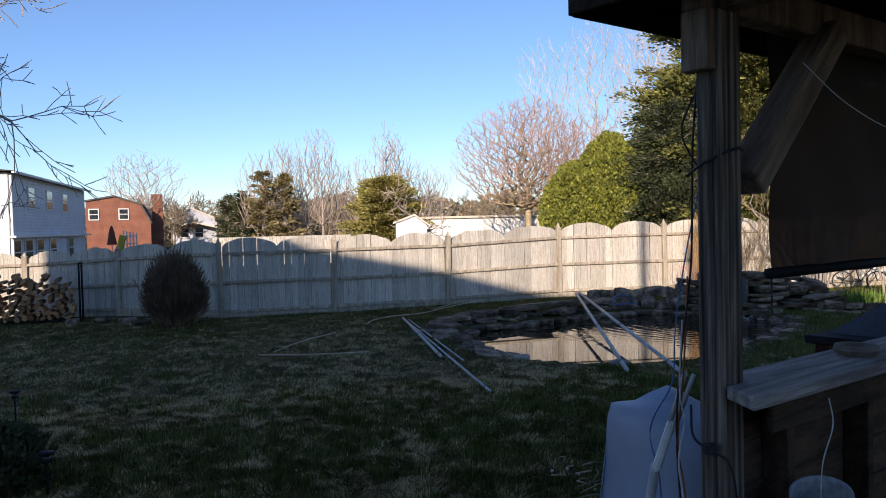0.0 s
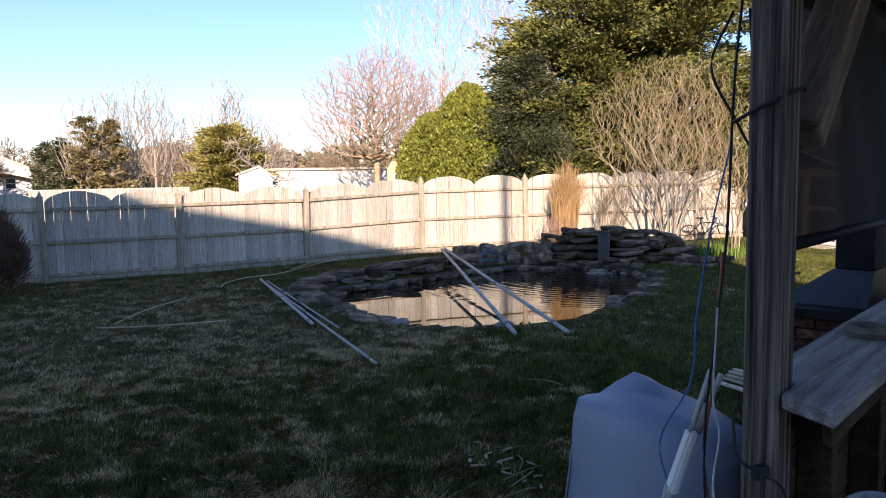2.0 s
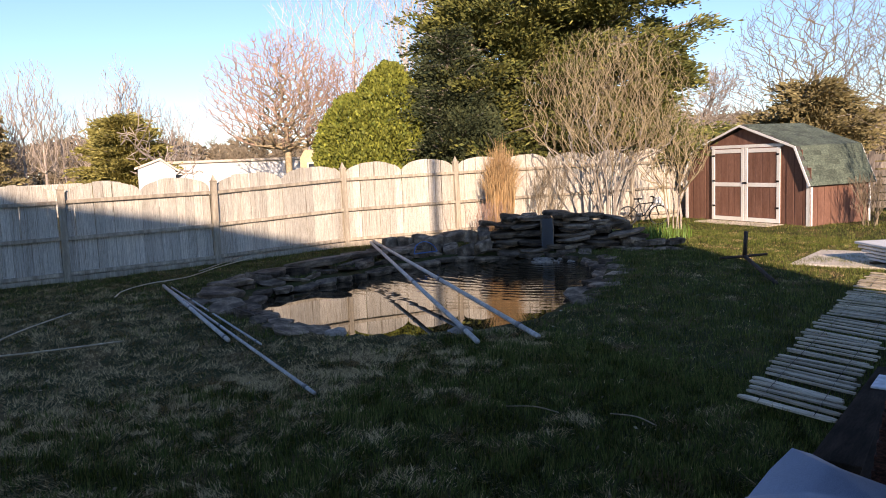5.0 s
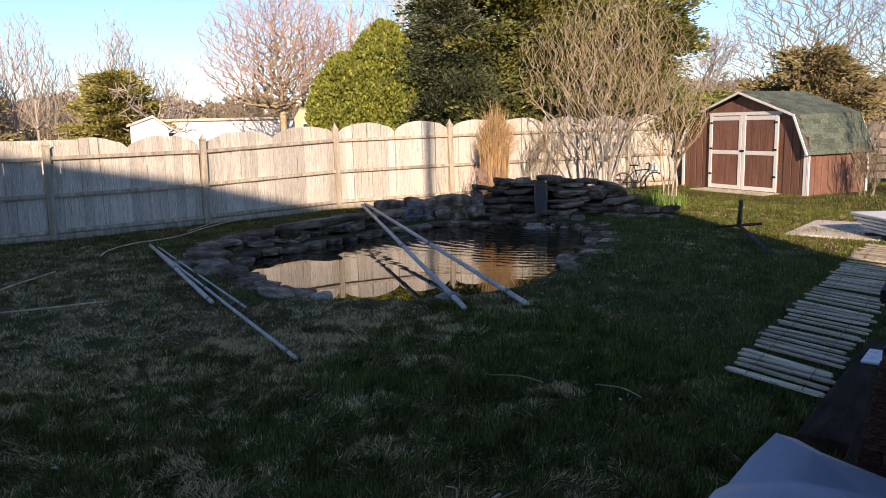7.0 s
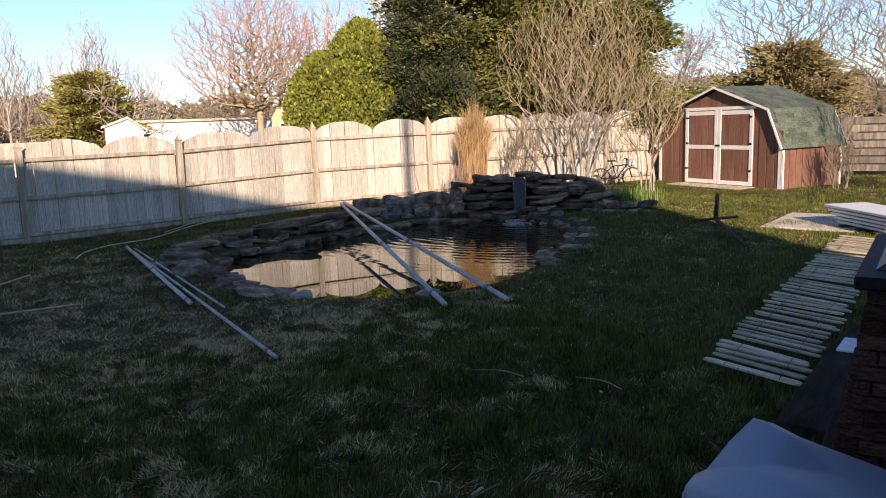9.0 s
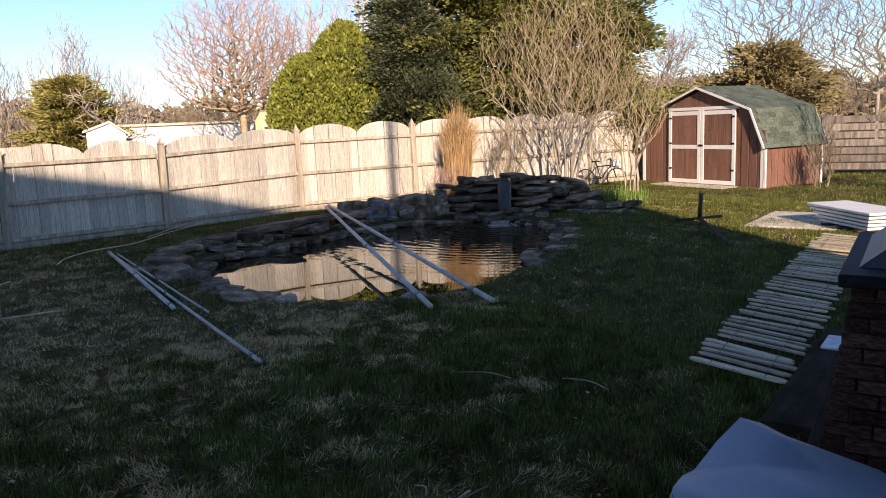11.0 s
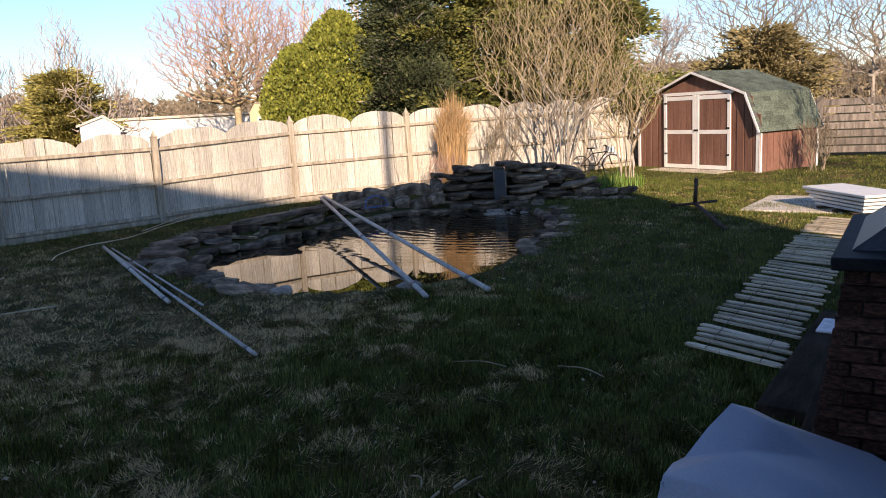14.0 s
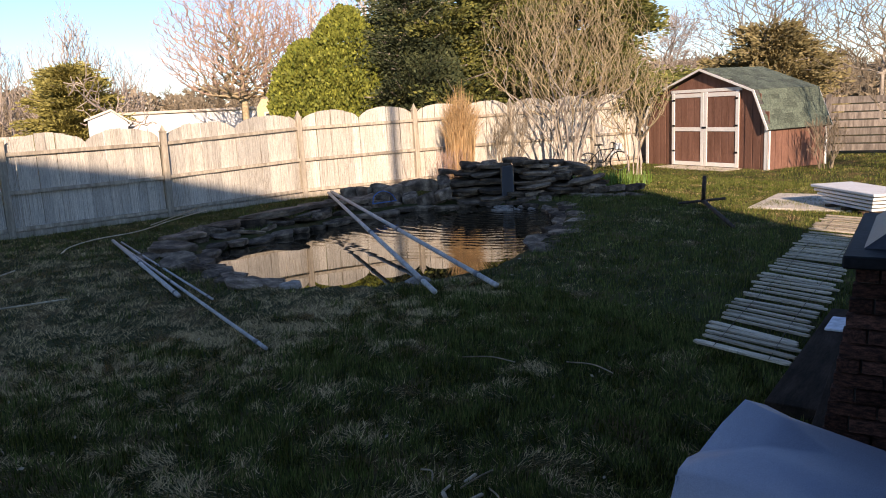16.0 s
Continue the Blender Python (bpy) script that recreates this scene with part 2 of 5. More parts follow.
# ---- building helpers ----
def thing(name, loc=(0, 0, 0), rz=0.0, label="", category="", group="", kind=""):
    ob = new(name)
    ob.empty_display_size = 0.2
    ob.matrix_basis = pose(*loc, 0, 0, rz)
    return tagged(ob, label, category, group, kind)


def finish(ob, material, parent, label):
    ob.data.materials.append(material)
    if parent is not None:
        ob.parent = parent
    if label:
        ob["label"] = label
    return ob


def part(name, bm, material, parent=None, label="", smooth=False):
    me = bpy.data.meshes.new(name)
    bm.to_mesh(me)
    bm.free()
    if smooth:
        me.shade_smooth()
    return finish(new(name, me), material, parent, label)


def raw(name, verts, faces, material, parent=None, label="", smooth=False):
    me = bpy.data.meshes.new(name)
    verts = np.asarray(verts, dtype=np.float32)
    faces = np.asarray(faces, dtype=np.int32)
    k = faces.shape[1]
    me.vertices.add(len(verts))
    me.vertices.foreach_set("co", verts.ravel())
    me.loops.add(faces.size)
    me.loops.foreach_set("vertex_index", faces.ravel())
    me.polygons.add(len(faces))
    me.polygons.foreach_set("loop_start", np.arange(0, faces.size, k, dtype=np.int32))
    me.update(calc_edges=True)
    me.validate()
    if smooth:
        me.shade_smooth()
    return finish(new(name, me), material, parent, label)


def box(bm, x0, x1, y0, y1, z0, z1, bevel=0.0):
    vs = [bm.verts.new(p) for p in ((x0, y0, z0), (x1, y0, z0), (x1, y1, z0), (x0, y1, z0), (x0, y0, z1), (x1, y0, z1), (x1, y1, z1), (x0, y1, z1))]
    fs = [bm.faces.new([vs[i] for i in f]) for f in ((0, 3, 2, 1), (4, 5, 6, 7), (0, 1, 5, 4), (1, 2, 6, 5), (2, 3, 7, 6), (3, 0, 4, 7))]
    if bevel:
        es = {e for f in fs for e in f.edges}
        bmesh.ops.bevel(bm, geom=list(es), offset=bevel, segments=1, affect="EDGES")
    return vs


def boxed(name, dims, material, parent=None, label="", bevel=0.004):
    bm = bmesh.new()
    box(bm, *dims, bevel=bevel)
    return part(name, bm, material, parent, label)


def prism(bm, outline, y0, y1):
    """An outline in x and z, drawn out from y0 to y1."""
    a = [bm.verts.new((x, y0, z)) for x, z in outline]
    b = [bm.verts.new((x, y1, z)) for x, z in outline]
    bm.faces.new(a)
    bm.faces.new(b[::-1])
    for i in range(len(a)):
        j = (i + 1) % len(a)
        bm.faces.new((a[j], a[i], b[i], b[j]))
    bmesh.ops.recalc_face_normals(bm, faces=bm.faces)


def bar(bm, a, b, w, d=None):
    """A square bar from a to b."""
    a, b = Vector(a), Vector(b)
    d = d or w
    q = (b - a).to_track_quat("Z", "Y").to_matrix()
    vs = []
    for p in (a, b):
        for sx, sy in ((-1, -1), (1, -1), (1, 1), (-1, 1)):
            vs.append(bm.verts.new(p + q @ Vector((sx * w / 2, sy * d / 2, 0))))
    for f in ((3, 2, 1, 0), (4, 5, 6, 7), (0, 1, 5, 4), (1, 2, 6, 5), (2, 3, 7, 6), (3, 0, 4, 7)):
        bm.faces.new([vs[i] for i in f])


def spline(points, steps=6):
    """Points along a smooth line through the given ones."""
    ps = [Vector(p) for p in points]
    if len(ps) < 3:
        return ps
    ext = [2 * ps[0] - ps[1], *ps, 2 * ps[-1] - ps[-2]]
    out = []
    for i in range(1, len(ext) - 2):
        p0, p1, p2, p3 = ext[i - 1:i + 3]
        for s in range(steps):
            t = s / steps
            out.append(0.5 * ((2 * p1) + (p2 - p0) * t + (2 * p0 - 5 * p1 + 4 * p2 - p3) * t * t + (3 * p1 - p0 - 3 * p2 + p3) * t ** 3))
    return out + [ps[-1]]


def tube(bm, points, radius, sides=7):
    rings = []
    for i, p in enumerate(points):
        d = (points[min(i + 1, len(points) - 1)] - points[max(i - 1, 0)]).normalized()
        q = d.to_track_quat("Z", "Y").to_matrix()
        r = radius(i / (len(points) - 1)) if callable(radius) else radius
        rings.append([bm.verts.new(p + q @ Vector((r * math.cos(k * math.tau / sides), r * math.sin(k * math.tau / sides), 0))) for k in range(sides)])
    for a, b in zip(rings, rings[1:]):
        for k in range(sides):
            bm.faces.new((a[k], a[(k + 1) % sides], b[(k + 1) % sides], b[k]))
    bm.faces.new(rings[0][::-1])
    bm.faces.new(rings[-1])


def piped(name, points, radius, material, parent=None, label="", steps=6, sides=7):
    bm = bmesh.new()
    tube(bm, spline([Vector(p) for p in points], steps), radius, sides)
    return part(name, bm, material, parent, label, smooth=True)


def sticks(segs, sides=3):
    """Tapered prisms for many segments (p0, p1, r0, r1) as vertices and faces."""
    s = np.array(segs, dtype=np.float64)
    p0, p1, r0, r1 = s[:, 0:3], s[:, 3:6], s[:, 6:7], s[:, 7:8]
    d = p1 - p0
    d /= np.linalg.norm(d, axis=1, keepdims=True) + 1e-9
    ref = np.where(np.abs(d[:, 2:3]) > 0.9, np.array([[1.0, 0, 0]]), np.array([[0, 0, 1.0]]))
    u = np.cross(d, ref)
    u /= np.linalg.norm(u, axis=1, keepdims=True)
    v = np.cross(d, u)
    rings = []
    for p, r in ((p0, r0), (p1, r1)):
        for k in range(sides):
            a = k * math.tau / sides
            rings.append(p + r * (u * math.cos(a) + v * math.sin(a)))
    verts = np.stack(rings, axis=1).reshape(-1, 3)
    base = (np.arange(len(s)) * 2 * sides)[:, None]
    faces = np.concatenate([base + np.array([[k, (k + 1) % sides, sides + (k + 1) % sides, sides + k]]) for k in range(sides)])
    return verts, faces


# ---- plants ----
def grow(rng, pos, way, length, radius, depth, segs, fork=3, spread=0.6, up=0.15, shrink=0.72, wander=0.12, thin=0.6):
    n = 3 if depth > 1 else 2
    p, d, r = np.array(pos, float), np.array(way, float), radius
    for i in range(n):
        d = d + rng.normal(0, wander, 3) + np.array([0, 0, up * 0.3])
        d /= np.linalg.norm(d)
        q = p + d * length / n
        r2 = max(r * (0.86 if depth else 0.6), 0.004)
        segs.append((depth, *p, *q, r, r2))
        p, r = q, r2
        if depth and i < n - 1 and rng.random() < 0.75:
            side = d + rng.normal(0, spread * 1.1, 3)
            side[2] += up
            side /= np.linalg.norm(side)
            grow(rng, p, side, length * shrink * rng.uniform(0.6, 0.95), r * thin, depth - 1, segs, fork, spread, up, shrink, wander, thin)
    if depth:
        for _ in range(fork):
            side = d + rng.normal(0, spread, 3)
            side[2] += up
            side /= np.linalg.norm(side)
            grow(rng, p, side, length * shrink * rng.uniform(0.75, 1.1), r * thin * 1.15, depth - 1, segs, fork, spread, up, shrink, wander, thin)


def split_wood(ob, segs, cut, bark, twig, twig_label="", names=("trunk", "crown")):
    big = [s[1:] for s in segs if s[0] >= cut]
    small = [s[1:] for s in segs if s[0] < cut]
    raw(names[0], *sticks(big, 5), bark, ob, smooth=True)
    raw(names[1], *sticks(small, 3), twig, ob, twig_label)


def bare_tree(seed, at, height, trunk=0.3, radius=0.18, depth=5, spread=0.5, fork=3, up=0.12, bark=M_BARK, twig=M_TWIG, label="bare leafless tree behind the fence", lean=(0, 0), shrink=0.72, group="", minr=0.006, stems=1, wander=0.12, crown=0.0):
    rng = np.random.default_rng(seed)
    ob = thing("bare_tree", at, 0, label, "tree", group)
    segs = []
    for s in range(stems):
        a = rng.uniform(0, math.tau)
        lay = 0.0 if stems == 1 else 0.3
        way = np.array([lean[0] + lay * math.cos(a), lean[1] + lay * math.sin(a), 1.0])
        grow(rng, (0, 0, -0.1), way / np.linalg.norm(way), height * trunk, radius, depth, segs, fork, spread, up, shrink, wander)
    top = max(s[6] for s in segs)
    k = height / top
    kx = crown / np.percentile([math.hypot(s[4], s[5]) for s in segs], 96) if crown else k
    segs = [(s[0], s[1] * kx, s[2] * kx, s[3] * k, s[4] * kx, s[5] * kx, s[6] * k, max(s[7] * 1.0, minr), max(s[8], minr)) for s in segs]
    split_wood(ob, segs, max(depth - 2, 1), bark, twig)
    return ob


def branch_out(rng, pts, parent, ends, first, rise, tip, thick, bend=0.035):
    """Joins every twig end to the nearest branch below it; gives thick and thin segments."""
    n0, n = len(pts), len(ends)
    P = np.zeros((n0 + n * 6, 3))
    P[:n0] = pts
    parent, m = list(parent), n0
    for e in ends:
        d = e - P[first:m]
        h = np.hypot(d[:, 0], d[:, 1])
        cost = np.linalg.norm(d, axis=1) + 3.0 * np.clip(h * rise - d[:, 2], 0, None)
        j = int(np.argmin(cost)) + first
        a = P[j].copy()
        gap = float(np.linalg.norm(e - a))
        k = max(2, min(6, int(gap / 0.45)))
        prev = j
        sag = rng.normal(0, bend, 3) * gap
        for i in range(1, k + 1):
            f = i / k
            P[m] = a + (e - a) * f + sag * math.sin(math.pi * f) + rng.normal(0, 0.012, 3) * gap * (f < 1)
            parent.append(prev)
            prev = m
            m += 1
    load = np.zeros(m)
    kids = np.bincount([p for p in parent if p >= 0], minlength=m)
    load[kids == 0] = 1
    for i in range(m - 1, 0, -1):
        if parent[i] >= 0:
            load[parent[i]] += load[i]
    rad = tip * np.maximum(load, 1) ** thick
    rows = [i for i in range(m) if parent[i] >= 0]
    big = [(*P[parent[i]], *P[i], rad[parent[i]] if parent[i] < n0 else min(rad[parent[i]], rad[i] * 1.5), rad[i]) for i in rows if load[i] > 24]
    small = [(*P[parent[i]], *P[i], rad[i] * 1.1, rad[i]) for i in rows if load[i] <= 24]
    return big, small


def dome_points(rng, n, wide, low, height, squat, seed, lean=(0.0, 0.0)):
    u = rng.normal(0, 1, (n, 3))
    u /= np.linalg.norm(u, axis=1)[:, None]
    u *= (rng.random(n) ** 0.36)[:, None]
    mid = low + (height - low) / squat
    z = np.where(u[:, 2] > 0, mid + u[:, 2] * (height - mid), mid + u[:, 2] * (mid - low))
    lump = 1 + 0.16 * np.sin(3 * np.arctan2(u[:, 1], u[:, 0]) + seed)
    return np.stack([u[:, 0] * wide * lump + lean[0], u[:, 1] * wide * lump + lean[1], z], axis=1)


def crown_tree(seed, at, height, wide, low, n, tip=0.012, bark=M_BARK, twig=M_TWIG, label="", group="", lean=(0.0, 0.0), squat=2.2, rise=0.55, thick=0.5):
    """A bare tree whose twigs fill a dome."""
    rng = np.random.default_rng(seed)
    ob = thing("bare_tree", at, 0, label, "tree", group)
    top = low + (height - low) * 0.22
    pts = [(lean[0] * k / 5, lean[1] * k / 5, top * k / 5 - 0.1 * (k == 0)) for k in range(6)]
    ends = dome_points(rng, n, wide, low, height, squat, seed, lean)
    ends = ends[np.argsort(np.linalg.norm((ends - np.array(pts[-1])) / np.array([wide, wide, height - low]), axis=1) + rng.normal(0, 0.04, n))]
    big, small = branch_out(rng, pts, [-1, 0, 1, 2, 3, 4], ends, 3, rise, tip, thick)
    raw("trunk", *sticks(big, 6), bark, ob, smooth=True)
    raw("crown", *sticks(small, 3), twig, ob)
    return ob


def fan_shrub(seed, at, height, wide, stems, n, label, bark=M_BARK, twig=M_TWIG, tip=0.0027, low=0.9, squat=2.4, thick=0.40, rise=0.9, foot=0.16):
    """A many-stemmed bare shrub: stems fan out of one foot and carry a dome of fine twigs."""
    rng = np.random.default_rng(seed)
    ob = thing("bare_shrub", at, 0, label, "shrub")
    pts, parent = [], []
    for k in range(stems):
        az = k * 2.4 + rng.uniform(-0.3, 0.3)
        out = wide * rng.uniform(0.10, 0.62)
        reach = height * rng.uniform(0.40, 0.62)
        c, q = math.cos(az), math.sin(az)
        for i in range(6):
            f = i / 5
            r = foot * rng.uniform(0.6, 1.1) * (1 - f) + out * f ** 1.25
            pts.append((r * c + rng.normal(0, 0.012) * i, r * q + rng.normal(0, 0.012) * i, reach * f - 0.05 * (i == 0)))
            parent.append(-1 if i == 0 else len(pts) - 2)
    ends = dome_points(rng, n, wide, low, height, squat, seed)
    ends = ends[np.argsort(ends[:, 2] + 0.35 * np.hypot(ends[:, 0], ends[:, 1]) + rng.normal(0, 0.10, n))]
    big, small = branch_out(rng, pts, parent, ends, 0, rise, tip, thick, 0.02)
    raw("stem", *sticks(big, 6), bark, ob, smooth=True)
    raw("crown", *sticks(small, 3), twig, ob)
    return ob


def leaf_quads(rng, centres, ways, length, width):
    """One folded leaf quad at each centre, lying along its way."""
    n = len(centres)
    ways = ways / (np.linalg.norm(ways, axis=1, keepdims=True) + 1e-9)
    side = np.cross(ways, rng.normal(0, 1, (n, 3)))
    side /= np.linalg.norm(side, axis=1, keepdims=True) + 1e-9
    ln = length * rng.uniform(0.6, 1.4, (n, 1))
    wd = width * rng.uniform(0.6, 1.4, (n, 1))
    v = np.stack([centres - ways * ln * 0.5, centres + side * wd * 0.5, centres + ways * ln * 0.5, centres - side * wd * 0.5], axis=1).reshape(-1, 3)
    f = np.arange(n * 4).reshape(-1, 4)
    return v, f


def cedar(seed, at, height, spread, label, limbs=150, sprays=240, foliage=M_CEDAR, low=0.06, point=0.75, leaf=0.15):
    rng = np.random.default_rng(seed)
    ob = thing("cedar_tree", at, 0, label, "tree")
    segs = [(9, 0, 0, -0.1, 0.1, 0.05, height * 0.5, 0.22, 0.14), (9, 0.1, 0.05, height * 0.5, 0, 0, height * 0.96, 0.14, 0.03)]
    cen, way = [], []
    for i in range(limbs):
        h = low + (0.97 - low) * (i + rng.random()) / limbs
        az = rng.uniform(0, math.tau)
        reach = spread * (1 - h ** 1.6) ** point * rng.uniform(0.55, 1.18) + 0.25
        d = np.array([math.cos(az), math.sin(az), rng.uniform(-0.02, 0.38)])
        a = np.array([0, 0, h * height])
        segs.append((1, *a, *(a + d * reach), 0.05, 0.012))
        side = np.array([-math.sin(az), math.cos(az), 0.0])
        # flat sprays of foliage hung along the outer half of the limb
        for c_ in range(max(3, int(4.2 * reach))):
            t = rng.uniform(0.35, 1.0)
            mid = a + d * reach * t + side * rng.normal(0, 0.20 * reach * (1.15 - t)) + np.array([0, 0, rng.normal(0, 0.06) - 0.04 * reach * t])
            m = int(sprays * rng.uniform(0.10, 0.22))
            size = rng.uniform(0.16, 0.34) * (0.6 + 0.12 * spread)
            off = rng.normal(0, 1, (m, 3)) * size
            off[:, 2] = off[:, 2] * 0.38 - 0.25 * np.abs(off[:, 0] * off[:, 1]) / size
            cen.append(mid + off)
            way.append(d * 1.1 + off * 2.0 + rng.normal(0, 0.35, (m, 3)) + np.array([0, 0, 0.1]))
    raw("trunk", *sticks([s[1:] for s in segs], 6), M_BARK, ob, smooth=True)
    v, f = leaf_quads(rng, np.concatenate(cen), np.concatenate(way), leaf, leaf * 0.36)
    raw("crown", v, f, foliage, ob)
    return ob


def arborvitae(seed, at, height, radius, label, n=26000, foliage=M_ARBOR, leaf=0.15):
    """A dense rounded evergreen with foliage in upright fans over a stem."""
    rng = np.random.default_rng(seed)
    ob = thing("arborvitae", at, 0, label, "tree")
    raw("trunk", *sticks([(0, 0, -0.1, 0, 0, height * 0.8, 0.12, 0.04)], 6), M_BARK, ob)
    h = rng.uniform(0.0, 1.0, n) ** 0.85
    az = rng.uniform(0, math.tau, n)
    prof = np.where(h < 0.45, 0.88 + 0.12 * h / 0.45, np.sqrt(np.clip(1 - (np.abs(h - 0.45) / 0.55) ** 2.3, 0, 1)))
    lump = np.array([noise.noise((math.cos(a) * 2.2, math.sin(a) * 2.2, q * 6.0 + seed)) for a, q in zip(az, h)])
    fine_ = np.array([noise.noise((math.cos(a) * 6.5, math.sin(a) * 6.5, q * 15.0 + seed)) for a, q in zip(az, h)])
    r = radius * prof * (1 + 0.20 * lump + 0.13 * fine_) * rng.uniform(0.76, 1.05, n)
    c = np.stack([r * np.cos(az), r * np.sin(az), h * height * (1 + 0.05 * lump + 0.03 * fine_)], axis=1)
    w = np.stack([np.cos(az) * 0.5, np.sin(az) * 0.5, np.full(n, 0.8)], axis=1) + rng.normal(0, 0.35, (n, 3))
    v, f = leaf_quads(rng, c, w, leaf, leaf * 0.62)
    raw("crown", v, f, foliage, ob)
    return ob


def shrub(seed, at, height, spread, stems, label, twig=M_TWIG, depth=3, radius=0.022, name="bare_shrub", lean=0.4, fork=2):
    rng = np.random.default_rng(seed)
    ob = thing(name, at, 0, label, "shrub")
    segs = []
    for i in range(stems):
        az = i * 2.4 + rng.uniform(-0.4, 0.4)
        out = lean * rng.uniform(0.2, 1.2)
        way = np.array([math.cos(az) * out, math.sin(az) * out, 1.0])
        way /= np.linalg.norm(way)
        base = (0.14 * math.cos(az), 0.14 * math.sin(az), -0.05)
        grow(rng, base, way, height * 0.36, radius * rng.uniform(0.7, 1.2), depth, segs, fork, 0.30, 0.10, 0.75, 0.10, 0.62)
    xs = np.array([s[4:7] for s in segs])
    k = height / np.percentile(xs[:, 2], 99.5)
    kx = spread / (np.percentile(np.hypot(xs[:, 0], xs[:, 1]), 97))
    segs = [(s[0], s[1] * kx, s[2] * kx, s[3] * k, s[4] * kx, s[5] * kx, s[6] * k, max(s[7], 0.0035), max(s[8], 0.003)) for s in segs]
    split_wood(ob, segs, depth, twig, twig, names=("stem", "crown"))
    return ob


# ---- ground, pond basin and water ----
POND = [(5.40, 9.5), (5.75, 10.15), (6.5, 10.35), (7.5, 10.75), (8.6, 11.1), (9.6, 11.15), (10.3, 10.85), (10.8, 10.2), (10.75, 9.4), (10.2, 8.5), (9.3, 7.7), (8.3, 7.05), (7.4, 6.55), (6.7, 6.5), (6.0, 6.75), (5.5, 7.3), (5.3, 8.2), (5.3, 8.9)]
WATER_Z = -0.10


def inside(x, y, poly):
    hit = False
    for (x0, y0), (x1, y1) in zip(poly, poly[1:] + poly[:1]):
        if (y0 > y) != (y1 > y) and x < (x1 - x0) * (y - y0) / (y1 - y0) + x0:
            hit = not hit
    return hit


def edge_distance(x, y, poly):
    best = 1e9
    for (x0, y0), (x1, y1) in zip(poly, poly[1:] + poly[:1]):
        dx, dy = x1 - x0, y1 - y0
        t = max(0, min(1, ((x - x0) * dx + (y - y0) * dy) / (dx * dx + dy * dy)))
        best = min(best, math.hypot(x - x0 - t * dx, y - y0 - t * dy))
    return best


def ground_z(x, y):
    z = 0.025 * noise.noise((x * 0.5, y * 0.5, 3.0)) + 0.012 * noise.noise((x * 2.1, y * 2.1, 8.0))
    if 4.5 < x < 11.8 and 5.7 < y < 12:
        d = edge_distance(x, y, POND) * (1 if inside(x, y, POND) else -1)
        z -= 0.55 * max(0.0, min(1.0, (d + 0.12) / 0.5))
    return z


def axis(lo, hi, step):
    inner = list(np.arange(lo, hi + step / 2, step))
    return [-900, -300, -100, -40, -15, *[lo - 3, lo - 1], *inner, hi + 1, hi + 3, hi + 9, hi + 30, hi + 100, hi + 300, hi + 900]


gx, gy = axis(-4.0, 17.0, 0.16), axis(-2.0, 14.4, 0.16)
gv = [(x, y, ground_z(x, y) if -5 < x < 18 and -3 < y < 15.5 else 0.0) for y in gy for x in gx]
gf = [(j * len(gx) + i, j * len(gx) + i + 1, (j + 1) * len(gx) + i + 1, (j + 1) * len(gx) + i) for j in range(len(gy) - 1) for i in range(len(gx) - 1)]
ground = raw("ground", gv, gf, M_LAWN, smooth=True)
tagged(ground, "patchy green and straw-coloured lawn with a dug pond hollow", "lawn", kind="structure")

bm = bmesh.new()
bm.faces.new([bm.verts.new((x + 0.10 * (x - 8) / 3, y + 0.10 * (y - 8.8) / 2.3, WATER_Z)) for x, y in POND])
water = part("water", bm, M_WATER)
tagged(water, "dark still pond water mirroring the fence, rippled near the fall", "water", kind="structure")

# lawn blades: green ones, and dead straw-coloured ones in patches
rng = np.random.default_rng(5)
r = rng.random((620000, 2))
px = -2.5 + 17.5 * r[:, 0]
py = 1.2 + 12.8 * r[:, 1] ** 1.55
px = np.concatenate([px, rng.uniform(11.5, 21.0, 90000), rng.uniform(0.2, 7.0, 170000)])
py = np.concatenate([py, rng.uniform(4.0, 13.2, 90000), rng.uniform(1.6, 6.2, 170000)])
keep = np.array([not (4.9 < x < 11.3 and 6.2 < y < 11.6 and (inside(x, y, POND) or edge_distance(x, y, POND) < 0.26)) for x, y in zip(px, py)])
px, py = px[keep], py[keep]
patch = np.array([0.35 * noise.noise((x * 0.5, y * 0.5, 1.0)) + 0.75 * noise.noise((x * 2.2, y * 2.2, 5.0)) + 0.75 * noise.noise((x * 6.0, y * 6.0, 9.0)) + 0.45 * noise.noise((x * 15.0, y * 15.0, 3.0)) for x, y in zip(px, py)])
bias = np.clip((5.4 - px) / 4.0, -0.55, 0.50) - 0.35 * (py > 10.5) - 0.60 * np.clip(5.2 - py, 0, 1.15) + 0.75 * np.exp(-((px - 5.6) / 1.7) ** 2 - ((py - 6.2) / 0.9) ** 2) + 0.5 * np.exp(-((px - 4.2) / 1.0) ** 2 - ((py - 9.0) / 2.2) ** 2)
dead = 1.15 * patch + bias + rng.normal(0, 0.40, len(px)) > 0.13
pz = np.array([ground_z(x, y) for x, y in zip(px, py)])
